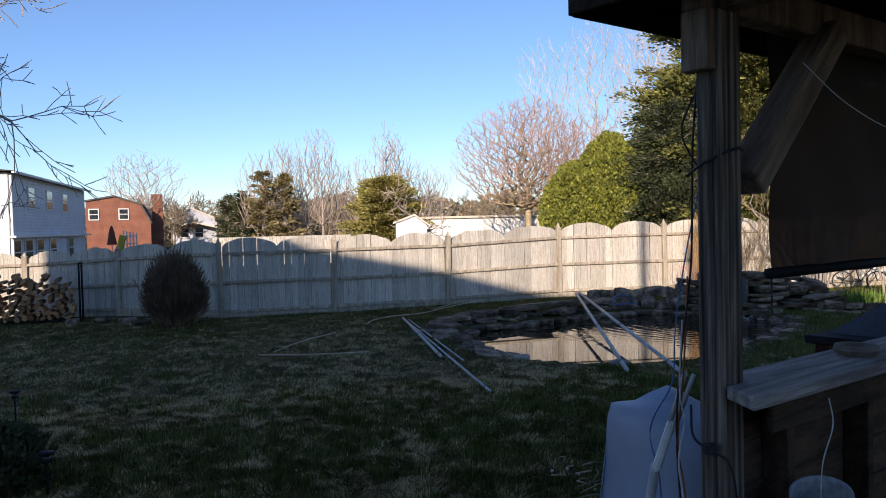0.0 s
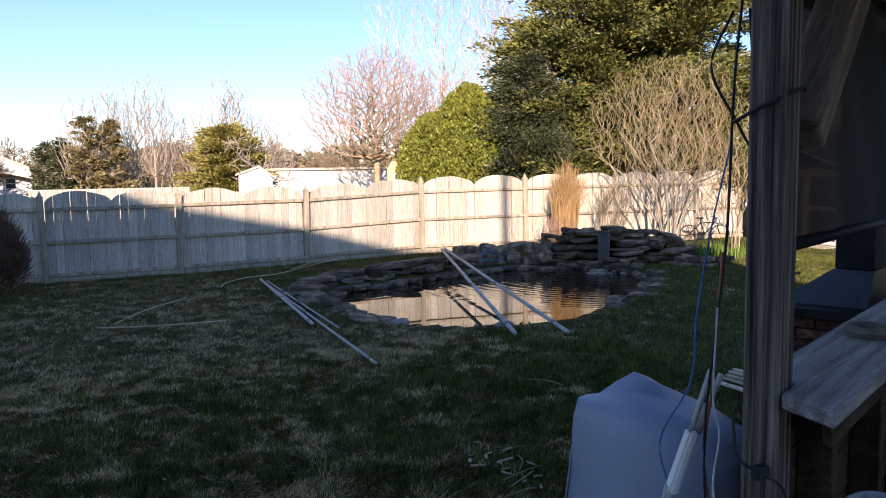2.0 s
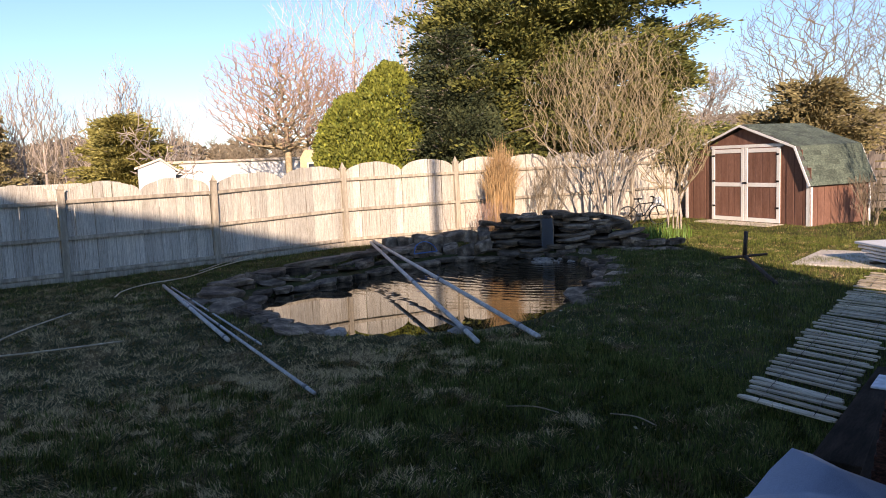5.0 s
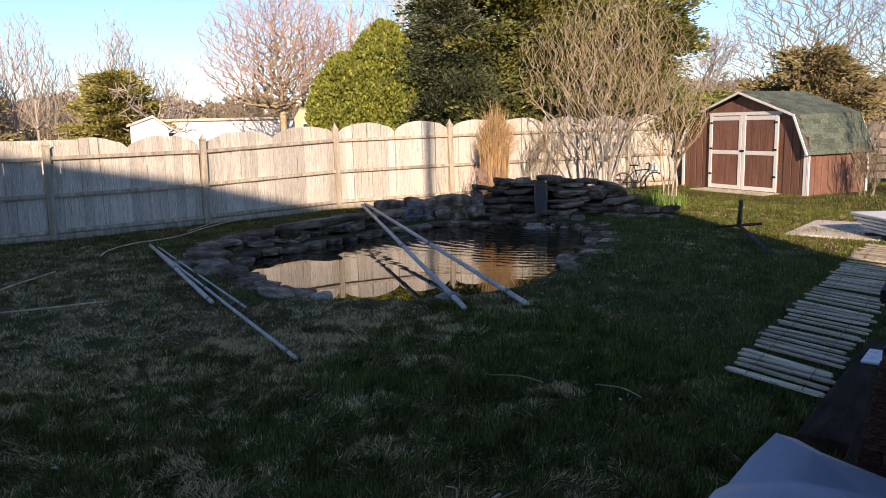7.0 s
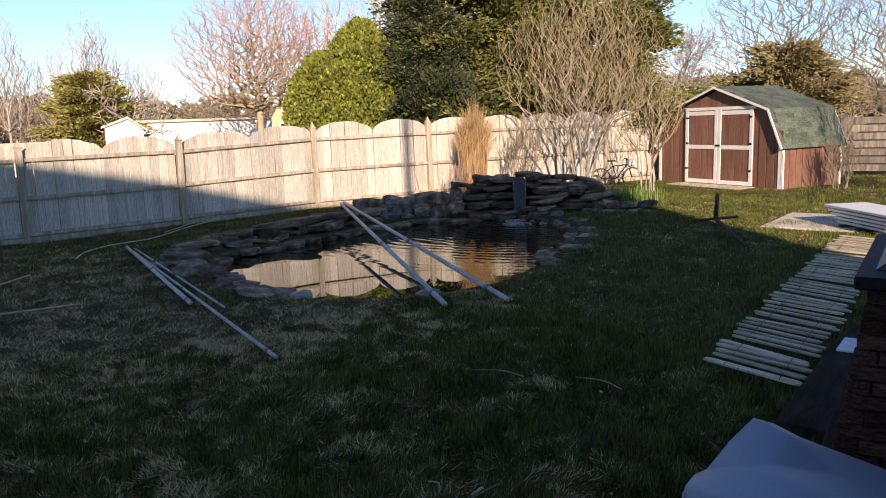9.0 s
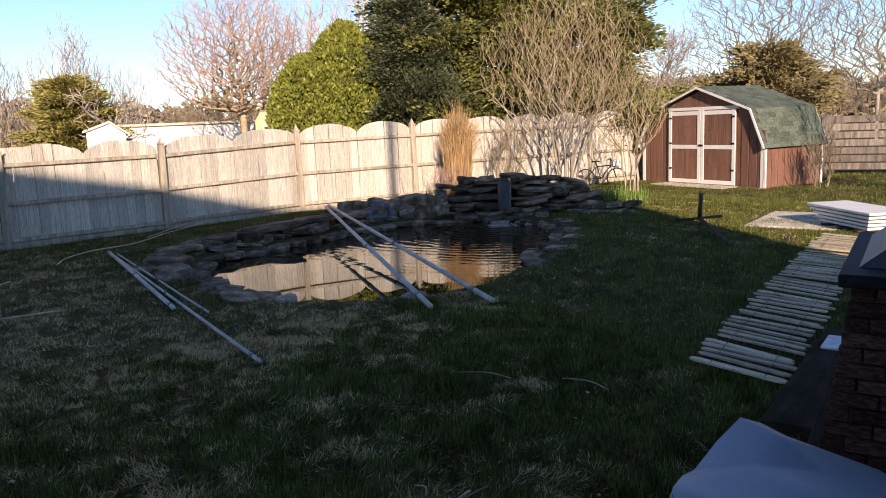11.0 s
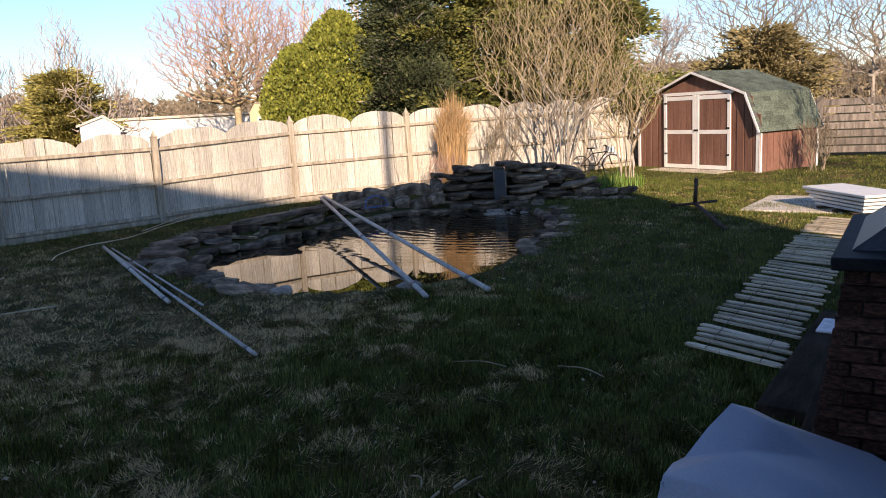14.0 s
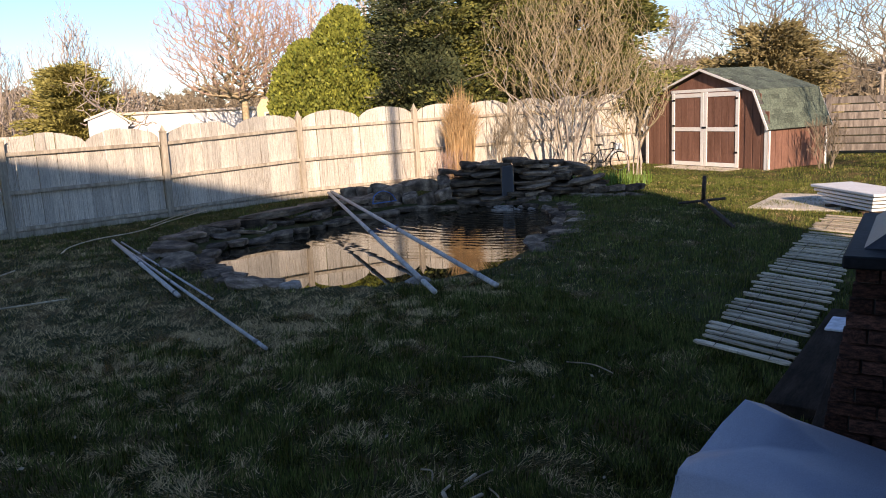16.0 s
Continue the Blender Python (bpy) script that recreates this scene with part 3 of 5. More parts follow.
for name_, pick, mat_, lab in (("lawn_grass", ~dead, M_BLADE, "short patchy spring lawn grass, deep green"), ("dead_grass", dead, M_DEAD, "patches of dead straw-coloured thatch in the lawn")):
    x, y, z = px[pick], py[pick], pz[pick]
    n = len(x)
    green = mat_ is M_BLADE
    # blades of one tuft lie the same way
    swirl = np.array([noise.noise((a * 1.9, b * 1.9, 2.0)) + 0.6 * noise.noise((a * 6.0, b * 6.0, 4.0)) for a, b in zip(x, y)]) * 7.0
    way = swirl + rng.normal(0, 0.75, n)
    tall = 0.55 + 0.85 * np.clip(0.5 - 0.6 * patch[pick], 0, 1)
    hgt = rng.uniform(0.016, 0.058, n) * tall if green else rng.uniform(0.006, 0.030, n)
    run = rng.uniform(0.004, 0.034, n) if green else rng.uniform(0.020, 0.075, n)
    wid = rng.uniform(0.0016, 0.0046, n) if green else rng.uniform(0.0016, 0.0042, n)
    a = np.stack([x + wid * np.sin(way), y - wid * np.cos(way), z - 0.004], axis=1)
    b = np.stack([x - wid * np.sin(way), y + wid * np.cos(way), z - 0.004], axis=1)
    c = np.stack([x + run * np.cos(way), y + run * np.sin(way), z + hgt], axis=1)
    ob = raw(name_, np.stack([a, b, c], axis=1).reshape(-1, 3), np.arange(n * 3).reshape(-1, 3), mat_)
    tagged(ob, lab, "grass", kind="stuff")

# ---- long shadow: the house behind the lawn ----
house = thing("house", (0, 0, 0), 0, "plain house wall and roof closing the yard behind", "house", kind="structure")
bm = bmesh.new()
# stands out of view; outline fitted to its shadow edge on fence and lawn
prism(bm, [(-12.3, 0), (4.35, 0), (4.35, 7.85), (0.6, 8.0), (-1.8, 8.25), (-4.2, 8.75), (-6.4, 9.12), (-7.4, 9.6), (-9.0, 10.6), (-12.3, 10.6)], -7.6, -6.0)
part("wall", bm, M_SIDING, house)
# unseen slim stack, added only for the soft shadow strip on the fence
boxed("chimney", (0.21, 0.33, -7.01, -6.89, 7.9, 10.2), M_HOUSEBRICK, house, "unseen thin brick stack added to cast a soft shadow on the fence")

# ---- scalloped board fence ----
# foot of each post, and the height of its tip: the bays step down with the yard
FENCE = [(-4.3, 15.4), (-2.1, 15.0), (-0.31, 14.5), (1.69, 13.1), (3.81, 13.25), (6.17, 13.52), (8.86, 14.08), (11.32, 13.85), (13.6, 13.55), (15.8, 13.25), (18.2, 13.0)]
TIPS = [1.26, 1.31, 1.41, 1.52, 1.52, 1.53, 1.65, 1.68, 1.70, 1.70, 1.70]
FENCE_BOARDS = 16


def scallop(t):
    """Height of the board tops along one bay, 0 to 1, in two arches."""
    s = (t * 2) % 1.0
    return 1.42 + 0.245 * math.sqrt(max(0.0, 1 - (2 * s - 1) ** 2 * 0.95))


fence = thing("fence", (0, 0, 0), 0, "weathered cedar board fence with twin scalloped tops in every bay", "fence", kind="structure")
board_meshes = []
for i in range(FENCE_BOARDS):
    bm = bmesh.new()
    t0, t1 = i / FENCE_BOARDS, (i + 1) / FENCE_BOARDS
    w = 1.0 / FENCE_BOARDS
    top = [(t0 + (t1 - t0) * k / 3) for k in range(4)]
    outline = [(0.010, 0.03), (0.990, 0.03)] + [(0.010 + (q - t0) / (t1 - t0) * 0.980, scallop(q)) for q in reversed(top)]
    prism(bm, outline, 0.0, 0.018)
    me = bpy.data.meshes.new("board")
    bm.to_mesh(me)
    bm.free()
    me.materials.append(M_FENCE)
    board_meshes.append(me)
bm = bmesh.new()
box(bm, -0.05, 0.05, -0.05, 0.05, -0.05, 1.56, bevel=0.006)
box(bm, -0.058, 0.058, -0.058, 0.058, 1.56, 1.58)
tip = [bm.verts.new(p) for p in ((-0.04, -0.04, 1.58), (0.04, -0.04, 1.58), (0.04, 0.04, 1.58), (-0.04, 0.04, 1.58), (0, 0, 1.70))]
for f in ((0, 1, 4), (1, 2, 4), (2, 3, 4), (3, 0, 4)):
    bm.faces.new([tip[k] for k in f])
post_mesh = bpy.data.meshes.new("post")
bm.to_mesh(post_mesh)
bm.free()
post_mesh.materials.append(M_POSTW)
frng = random.Random(4)
for k, (x, y) in enumerate(FENCE):
    ob = new("post", post_mesh)
    ob.parent = fence
    ob.matrix_basis = pose(x, y, 0, 0, frng.uniform(-0.8, 0.8), 0) @ Matrix.Diagonal((1, 1, TIPS[k] / 1.70, 1))
    if k == len(FENCE) - 1:
        continue
    x1, y1 = FENCE[k + 1]
    span, yaw = math.hypot(x1 - x, y1 - y), math.degrees(math.atan2(y1 - y, x1 - x))
    step = (span - 0.10) / FENCE_BOARDS
    s0, s1 = TIPS[k] / 1.70, TIPS[k + 1] / 1.70
    for i in range(FENCE_BOARDS):
        ob = new("board", board_meshes[i])
        ob.parent = fence
        d = 0.05 + i * step
        tall = s0 + (s1 - s0) * (i + 0.5) / FENCE_BOARDS
        ob.matrix_basis = pose(x, y, 0, 0, 0, yaw) @ pose(d, 0.026 + frng.uniform(-0.008, 0.008), frng.uniform(-0.012, 0.012), 0, frng.uniform(-0.25, 0.25), 0) @ Matrix.Diagonal((step * frng.uniform(0.985, 1.0), 1, tall, 1))
    for z in (0.14, 0.74, 1.35):
        bm = bmesh.new()
        box(bm, 0.05, span - 0.05, -0.026, 0.018, -0.026, 0.030, bevel=0.004)
        for v in bm.verts:
            v.co.z += z * (s0 + (s1 - s0) * v.co.x / span)
        ob = part("rail", bm, M_POSTW, fence)
        ob.matrix_basis = pose(x, y, frng.uniform(-0.006, 0.006), 0, 0, yaw)
    bm = bmesh.new()
    box(bm, 0.05, span - 0.05, -0.012, 0.018, -0.06, 0.085, bevel=0.003)
    ob = part("kickboard", bm, M_POSTW, fence)
    ob.matrix_basis = pose(x, y, 0, 0, 0, yaw)

# ---- gambrel shed ----
SW, SL, SH, SA = 3.36, 1.75, 0.92, 2.03
shed = thing("shed", (16.63, 9.35, -0.03), math.degrees(-0.123) - 90, "brown board shed with white-trimmed double doors and green barn roof", "shed")
# local x runs from the front's right corner towards its left corner reversed: x along the front, y into the shed
GAM = [(0.0, 0.0), (-SW, 0.0), (-SW - 0.0, SH), (-SW + 0.30, 1.56), (-SW / 2, SA), (-0.30, 1.56), (0.0, SH)]
bm = bmesh.new()
prism(bm, GAM, 0.0, SL)
part("wall", bm, M_SHED, shed)
for i in range(17):
    x = -SW + 0.02 + i * (SW - 0.06) / 16.5
    if -SW / 2 - 0.92 < x < -SW / 2 + 1.02:
        continue
    top = SH + (1.56 - SH) * min(1, min(-x, x + SW) / 0.30) if min(-x, x + SW) < 0.3 else 1.56 + (SA - 1.56) * (min(-x, x + SW) - 0.3) / (SW / 2 - 0.3)
    boxed("siding_board", (x, x + 0.175, -0.016, -0.002, 0.02, min(top - 0.03, 1.84)), M_SHED, shed, bevel=0.003)
for i in range(9):
    y = 0.03 + i * (SL - 0.06) / 9
    boxed("siding_board", (0.002, 0.014, y, y + (SL - 0.06) / 9 - 0.012, 0.02, SH - 0.02), M_SHED, shed, bevel=0.003)
for x0, x1, y0, y1 in ((-0.06, 0.03, -0.03, 0.0), (0.0, 0.03, -0.03, 0.05), (-SW - 0.03, -SW + 0.05, -0.03, 0.0), (0.0, 0.03, SL - 0.06, SL + 0.01)):
    boxed("corner_trim", (x0, x1, y0, y1, 0.0, SH), M_TRIM, shed, "white corner board")
DL, DR, DZ0, DZ1 = -SW / 2 - 0.84, -SW / 2 + 1.02, 0.06, 1.62
for n, (x0, x1) in enumerate(((DL, (DL + DR) / 2 - 0.006), ((DL + DR) / 2 + 0.006, DR))):
    door = boxed("door", (x0, x1, -0.045, -0.018, DZ0, DZ1), M_SHED, shed, "brown plank door with white frame")
    for bx in (x0, x1 - 0.085):
        boxed("stile", (bx, bx + 0.085, -0.066, -0.046, DZ0, DZ1), M_TRIM, door, "white stile")
    for bz in (DZ0, (DZ0 + DZ1) / 2 - 0.04, DZ1 - 0.10):
        boxed("rail", (x0 + 0.085, x1 - 0.085, -0.064, -0.046, bz, bz + 0.085), M_TRIM, door, "white rail")
    for k in range(4):
        px0 = x0 + 0.09 + k * (x1 - x0 - 0.18) / 4
        boxed("plank", (px0 + 0.005, px0 + (x1 - x0 - 0.18) / 4 - 0.005, -0.052, -0.046, DZ0 + 0.09, DZ1 - 0.1), M_SHED, door)
    hx = x0 + 0.02 if n == 0 else x1 - 0.1
    for hz in (0.35, 0.9, 1.45):
        boxed("hinge", (hx, hx + 0.08, -0.072, -0.066, hz, hz + 0.04), M_BLACK, door, "black hinge")
    if n:
        boxed("latch", (x0 - 0.05, x0 + 0.07, -0.08, -0.066, 0.86, 0.9), M_BLACK, door, "black latch")
bm = bmesh.new()
box(bm, DL - 0.05, DR + 0.05, -0.05, -0.017, DZ1 + 0.005, DZ1 + 0.07, bevel=0.003)
part("lintel", bm, M_TRIM, shed, "white head trim")
# roof slabs, verge trim and shingles
slopes = [((0.07, SH - 0.10), (-0.29, 1.60)), ((-0.27, 1.585), (-SW / 2, SA + 0.05)), ((-SW / 2, SA + 0.05), (-SW + 0.27, 1.585)), ((-SW + 0.29, 1.60), (-SW - 0.07, SH - 0.10))]
for s, ((x0, z0), (x1, z1)) in enumerate(slopes):
    ln = math.hypot(x1 - x0, z1 - z0)
    tx, tz = (x1 - x0) / ln, (z1 - z0) / ln
    nx, nz = (-tz, tx) if s > 9 else (tz, -tx)
    if nz < 0:
        nx, nz = -nx, -nz
    bm = bmesh.new()
    prism(bm, [(x0, z0), (x1, z1), (x1 + nx * 0.03, z1 + nz * 0.03), (x0 + nx * 0.03, z0 + nz * 0.03)], -0.10, SL + 0.06)
    slab = part("roof", bm, M_DARKROOF, shed, "dark roof deck")
    for y in (-0.125, SL + 0.061):
        bm = bmesh.new()
        prism(bm, [(x0 - nx * 0.008, z0 - nz * 0.008), (x1 - nx * 0.008, z1 - nz * 0.008), (x1 + nx * 0.034, z1 + nz * 0.034), (x0 + nx * 0.034, z0 + nz * 0.034)], y, y + 0.022)
        part("verge_trim", bm, M_TRIM, shed, "white verge board")
    rows = 8
    cols = 9
    flip = 1 if s < 2 else -1
    bm = bmesh.new()
    box(bm, -0.5, 0.5, 0, 1, 0, 1)
    tab = bpy.data.meshes.new("shingle")
    bm.to_mesh(tab)
    bm.free()
    tab.materials.append(M_SHINGLE)
    for r_ in range(rows):
        for c_ in range(cols):
            f = r_ / rows if flip > 0 else 1 - (r_ + 1) / rows
            cx, cz = x0 + tx * ln * (f + 0.5 / rows), z0 + tz * ln * (f + 0.5 / rows)
            up_t = flip
            wdt = (SL + 0.16) / cols
            yy = -0.10 + c_ * wdt + (0.5 * wdt if r_ % 2 else 0)
            if yy + wdt > SL + 0.07:
                wdt = SL + 0.065 - yy
            ob = new("shingle", tab)
            ob.parent = slab
            # columns: along the slope, along the ridge, outward
            basis = Matrix(((tx * ln / rows * 1.05, 0, nx * 0.012, cx + nx * (0.031 + 0.002)), (0, wdt * 0.975, 0, yy), (tz * ln / rows * 1.05, 0, nz * 0.012, cz + nz * (0.031 + 0.002)), (0, 0, 0, 1)))
            ob.matrix_basis = basis @ pose(0, 0, 0, 0, 0, 0)
boxed("door_ramp", (DL - 0.05, DR + 0.1, -0.55, -0.06, 0.0, 0.05), M_CONCRETE, shed, "low weathered ramp board")

# ---- pond edging and waterfall ----
srng = random.Random(11)


def stone_mesh(seed, flat):
    """A split slab: jagged outline, flat top, undercut sides."""
    rg = random.Random(seed)
    bm = bmesh.new()
    n = rg.randint(7, 10)
    ang = [(k + rg.uniform(-0.36, 0.36)) * math.tau / n for k in range(n)]
    ra = [rg.uniform(0.40, 0.56) * (1 - 0.18 * math.cos(2 * t + seed)) for t in ang]
    tx, ty = rg.uniform(-0.25, 0.25) * flat, rg.uniform(-0.25, 0.25) * flat
    lo = [bm.verts.new((q * math.cos(t) * rg.uniform(0.84, 0.98), q * math.sin(t) * rg.uniform(0.84, 0.98), rg.uniform(-0.02, 0.02))) for t, q in zip(ang, ra)]
    mid = [bm.verts.new((q * math.cos(t) * 1.02, q * math.sin(t) * 1.02, flat * rg.uniform(0.55, 0.8))) for t, q in zip(ang, ra)]
    hi = [bm.verts.new((q * math.cos(t) * 0.95, q * math.sin(t) * 0.95, flat * rg.uniform(0.82, 1.04) + tx * math.cos(t) + ty * math.sin(t))) for t, q in zip(ang, ra)]
    for p, q in ((lo, mid), (mid, hi)):
        for k in range(n):
            bm.faces.new((p[k], p[(k + 1) % n], q[(k + 1) % n], q[k]))
    bm.faces.new(lo[::-1])
    c = bm.verts.new((rg.uniform(-0.15, 0.15), rg.uniform(-0.15, 0.15), flat * rg.uniform(0.97, 1.06)))
    for k in range(n):
        bm.faces.new((hi[k], hi[(k + 1) % n], c))
    me = bpy.data.meshes.new("stone")
    bm.to_mesh(me)
    bm.free()
    return me


slabs = [stone_mesh(20 + k, 0.22) for k in range(9)]
chunks = [stone_mesh(40 + k, 0.42) for k in range(7)]
for me in slabs + chunks:
    me.materials.append(M_STONE)
tans = [stone_mesh(60 + k, 0.4) for k in range(3)]
for me in tans:
    me.materials.append(M_STONE_TAN)


def stone(parent, meshes, x, y, z, sx, sy, sz, yaw=None, tilt=6.0):
    ob = new("stone", srng.choice(meshes))
    ob.parent = parent
    yaw = srng.uniform(0, 360) if yaw is None else yaw
    ob.matrix_basis = pose(x, y, z, srng.uniform(-tilt, tilt), srng.uniform(-tilt, tilt), yaw) @ Matrix.Diagonal((sx, sy, sz, 1))
    return ob


edging = thing("pond_edging", (0, 0, 0), 0, "ring of grey slate and fieldstones laid round the pond", "stone edging", kind="structure")
ring = []
for (x0, y0), (x1, y1) in zip(POND, POND[1:] + POND[:1]):
    d = math.hypot(x1 - x0, y1 - y0)
    k = max(1, round(d / 0.36))
    ring += [(x0 + (x1 - x0) * i / k, y0 + (y1 - y0) * i / k, math.atan2(y1 - y0, x1 - x0)) for i in range(k)]
for x, y, a in ring:
    nx, ny = -math.sin(a), math.cos(a)
    far_side = y > 9.3 and x < 9.6
    right = x > 8.6 and y < 9.6
    near = y < 7.6 and not right
    # low slabs at the lip, over the water's edge
    sz = srng.uniform(0.34, 0.56)
    if near and srng.random() < 0.35:
        continue
    stone(edging, slabs, x + nx * 0.06, y + ny * 0.06, (-0.18 if near else -0.10) + srng.uniform(-0.02, 0.02), sz, sz * srng.uniform(0.6, 0.9), 0.32, math.degrees(a) + srng.uniform(-25, 25), 5)
    if near and srng.random() < 0.8:
        continue
    w = srng.uniform(0.30, 0.55)
    stone(edging, slabs if near or right or srng.random() < 0.7 else chunks, x + nx * srng.uniform(0.24, 0.36), y + ny * srng.uniform(0.24, 0.36), (-0.05 if right else -0.02) if not far_side else 0.0, w, w * srng.uniform(0.55, 0.9), srng.uniform(0.2, 0.30), math.degrees(a) + srng.uniform(-35, 35), 10)
    if far_side:
        w = srng.uniform(0.3, 0.6)
        stone(edging, chunks if srng.random() < 0.5 else slabs, x + nx * srng.uniform(0.5, 0.8), y + ny * srng.uniform(0.5, 0.75), -0.03, w, w * srng.uniform(0.5, 0.9), srng.uniform(0.25, 0.5), None, 12)
for x, y, sx, sy, z in ((7.1, 11.35, 0.95, 0.55, 0.1), (8.1, 11.75, 0.8, 0.5, 0.08), (8.6, 11.6, 0.6, 0.45, 0.1), (6.2, 11.0, 0.75, 0.5, 0.06), (5.5, 10.6, 0.7, 0.5, 0.03), (5.15, 9.9, 0.6, 0.55, 0.03)):
    stone(edging, slabs, x, y, z, sx, sy, 0.4, None, 7)
for x, y in ((6.35, 6.35), (5.45, 7.15)):
    stone(edging, tans, x, y, -0.06, 0.26, 0.2, 0.22)

fall = thing("waterfall", (0, 0, 0), 0, "stacked grey slate waterfall with water running down its chute", "waterfall", kind="structure")
FX, FY = 10.95, 10.35
fdir = math.radians(-38)
ux, uy = math.cos(fdir), math.sin(fdir)
vx, vy = -uy, ux
bm = bmesh.new()
prism(bm, [(-1.3, -0.3), (1.2, -0.3), (1.0, 0.30), (0.6, 0.50), (-0.7, 0.48), (-1.1, 0.28)], 0.46, 1.0)
core = part("core", bm, M_LINER, fall, "dark earth core")
core.matrix_basis = pose(FX, FY, 0, 0, 0, math.degrees(fdir))
for row in range(9):
    z = -0.16 + row * 0.077
    half = 1.55 - row * 0.08
    s = -half
    while s < half:
        w = srng.uniform(0.24, 0.62)
        if abs(s + w / 2 + 0.12) > 0.17:
            d = 0.05 + row * 0.030 + srng.uniform(-0.05, 0.08) + 0.20 * (s / 1.4) ** 2
            stone(fall, slabs, FX + ux * (s + w / 2) + vx * d, FY + uy * (s + w / 2) + vy * d, z + srng.uniform(-0.045, 0.045), w * 1.3, srng.uniform(0.36, 0.6), srng.uniform(0.24, 0.42), math.degrees(fdir) + srng.uniform(-50, 50), 7)
        s += w * 0.86
for s, d, z, w in ((-0.75, 0.5, 0.52, 0.6), (-0.42, 0.42, 0.54, 0.5), (0.22, 0.38, 0.53, 0.7), (0.66, 0.45, 0.51, 0.55), (0.05, 0.62, 0.56, 0.6), (1.0, 0.5, 0.42, 0.5), (-1.1, 0.5, 0.42, 0.5)):
    stone(fall, slabs, FX + ux * s + vx * d, FY + uy * s + vy * d, z, w, w * 0.7, 0.36, None, 8)
for s in np.arange(-3.1, -1.2, 0.27):
    for rr in range(2):
        w = srng.uniform(0.34, 0.55)
        stone(fall, chunks if srng.random() < 0.6 else slabs, FX + ux * s + vx * (0.0 + 0.3 * rr), FY + uy * s + vy * (0.0 + 0.3 * rr), -0.1 + 0.16 * rr + srng.uniform(0, 0.05) + 0.1 * (s + 3) / 2, w, w * 0.75, 0.42, None, 16)
for s in np.arange(1.2, 2.0, 0.25):
    for rr in range(2):
        w = srng.uniform(0.28, 0.45)
        stone(fall, slabs, FX + ux * s + vx * (0.3 * rr - 0.2), FY + uy * s + vy * (0.3 * rr - 0.2), -0.06 + 0.10 * rr, w, w * 0.7, 0.42, None, 9)
for k in range(60):
    s = srng.uniform(-0.35, 1.75)
    d = srng.uniform(-0.75, -0.1) - 0.25 * max(0.0, s - 0.6)
    w = srng.uniform(0.07, 0.22)
    stone(fall, tans, FX + ux * s + vx * d, FY + uy * s + vy * d, WATER_Z - 0.05, w, w * 0.7, 0.17, None, 5)
bm = bmesh.new()
box(bm, -0.23, -0.01, 0.06, 0.42, -0.12, 0.53, bevel=0.02)
chute = part("chute", bm, M_STONE, fall, "upright slate chute slab behind the water")
chute.matrix_basis = pose(FX, FY, 0, 0, 0, math.degrees(fdir))
bm = bmesh.new()
cols, rws = 6, 14
grid = []
for j in range(rws + 1):
    tt = j / rws
    z = 0.55 - 0.65 * tt
    d = 0.045 - 0.07 * tt
    grid.append([bm.verts.new((-0.12 + (i / cols - 0.5) * (0.17 + 0.05 * tt), d + 0.012 * math.sin(i * 2.1 + j * 1.3), z + 0.01 * math.sin(i * 3 + j))) for i in range(cols + 1)])
for j in range(rws):
    for i in range(cols):
        bm.faces.new((grid[j][i], grid[j][i + 1], grid[j + 1][i + 1], grid[j + 1][i]))
bmesh.ops.solidify(bm, geom=bm.faces[:], thickness=0.008)
sheet = part("water_sheet", bm, M_FALL, fall, "thin clear sheet of falling water", smooth=True)
sheet.matrix_basis = pose(FX, FY, 0, 0, 0, math.degrees(fdir))

# ---- pavilion with bar counter ----
OX, OY, PYAW = 3.80, 0.575, 23.0
pav = thing("pavilion", (OX, OY, 0), PYAW, "open timber pavilion with a checked grey post, diagonal brace and dark roof", "pavilion", kind="structure")
bm = bmesh.new()
box(bm, -0.062, 0.062, -0.062, 0.030, -0.05, 2.34, bevel=0.006)
part("post", bm, M_OLDPOST, pav, "grey weathered post with deep drying checks")
boxed("post", (2.45, 2.59, -0.07, 0.07, -0.05, 2.34), M_BEAM, pav, bevel=0.006)
boxed("post", (2.45, 2.59, -2.5, -2.36, -0.05, 2.34), M_BEAM, pav, bevel=0.006)
brace = boxed("brace", (-0.055, 0.055, -0.10, 0.02, -0.01, 0.83), M_BEAM, pav, "brown diagonal knee brace", bevel=0.006)
brace.matrix_basis = pose(0.115, 0.0, 1.775, 0, 45, 0)
bm = bmesh.new()
bar(bm, (2.46, 0.0, 1.74), (1.85, 0.0, 2.35), 0.10, 0.12)
part("brace", bm, M_BEAM, pav, "diagonal knee brace")
boxed("beam", (-0.12, 2.7, -0.045, 0.045, 2.341, 2.47), M_BEAM, pav, bevel=0.005)
boxed("beam", (-0.045, 0.045, -2.6, -0.05, 2.342, 2.468), M_BEAM, pav, bevel=0.005)
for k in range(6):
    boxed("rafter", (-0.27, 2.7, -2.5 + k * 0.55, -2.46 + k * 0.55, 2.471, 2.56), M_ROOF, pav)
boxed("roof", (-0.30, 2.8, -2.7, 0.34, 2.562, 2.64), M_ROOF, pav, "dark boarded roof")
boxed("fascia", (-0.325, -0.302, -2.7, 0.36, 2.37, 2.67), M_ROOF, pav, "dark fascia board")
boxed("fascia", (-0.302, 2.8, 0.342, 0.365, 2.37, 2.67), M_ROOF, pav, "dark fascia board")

boxed("corbel", (-0.115, -0.063, -0.05, 0.05, 2.14, 2.34), M_BEAM, pav, "short timber bracket")

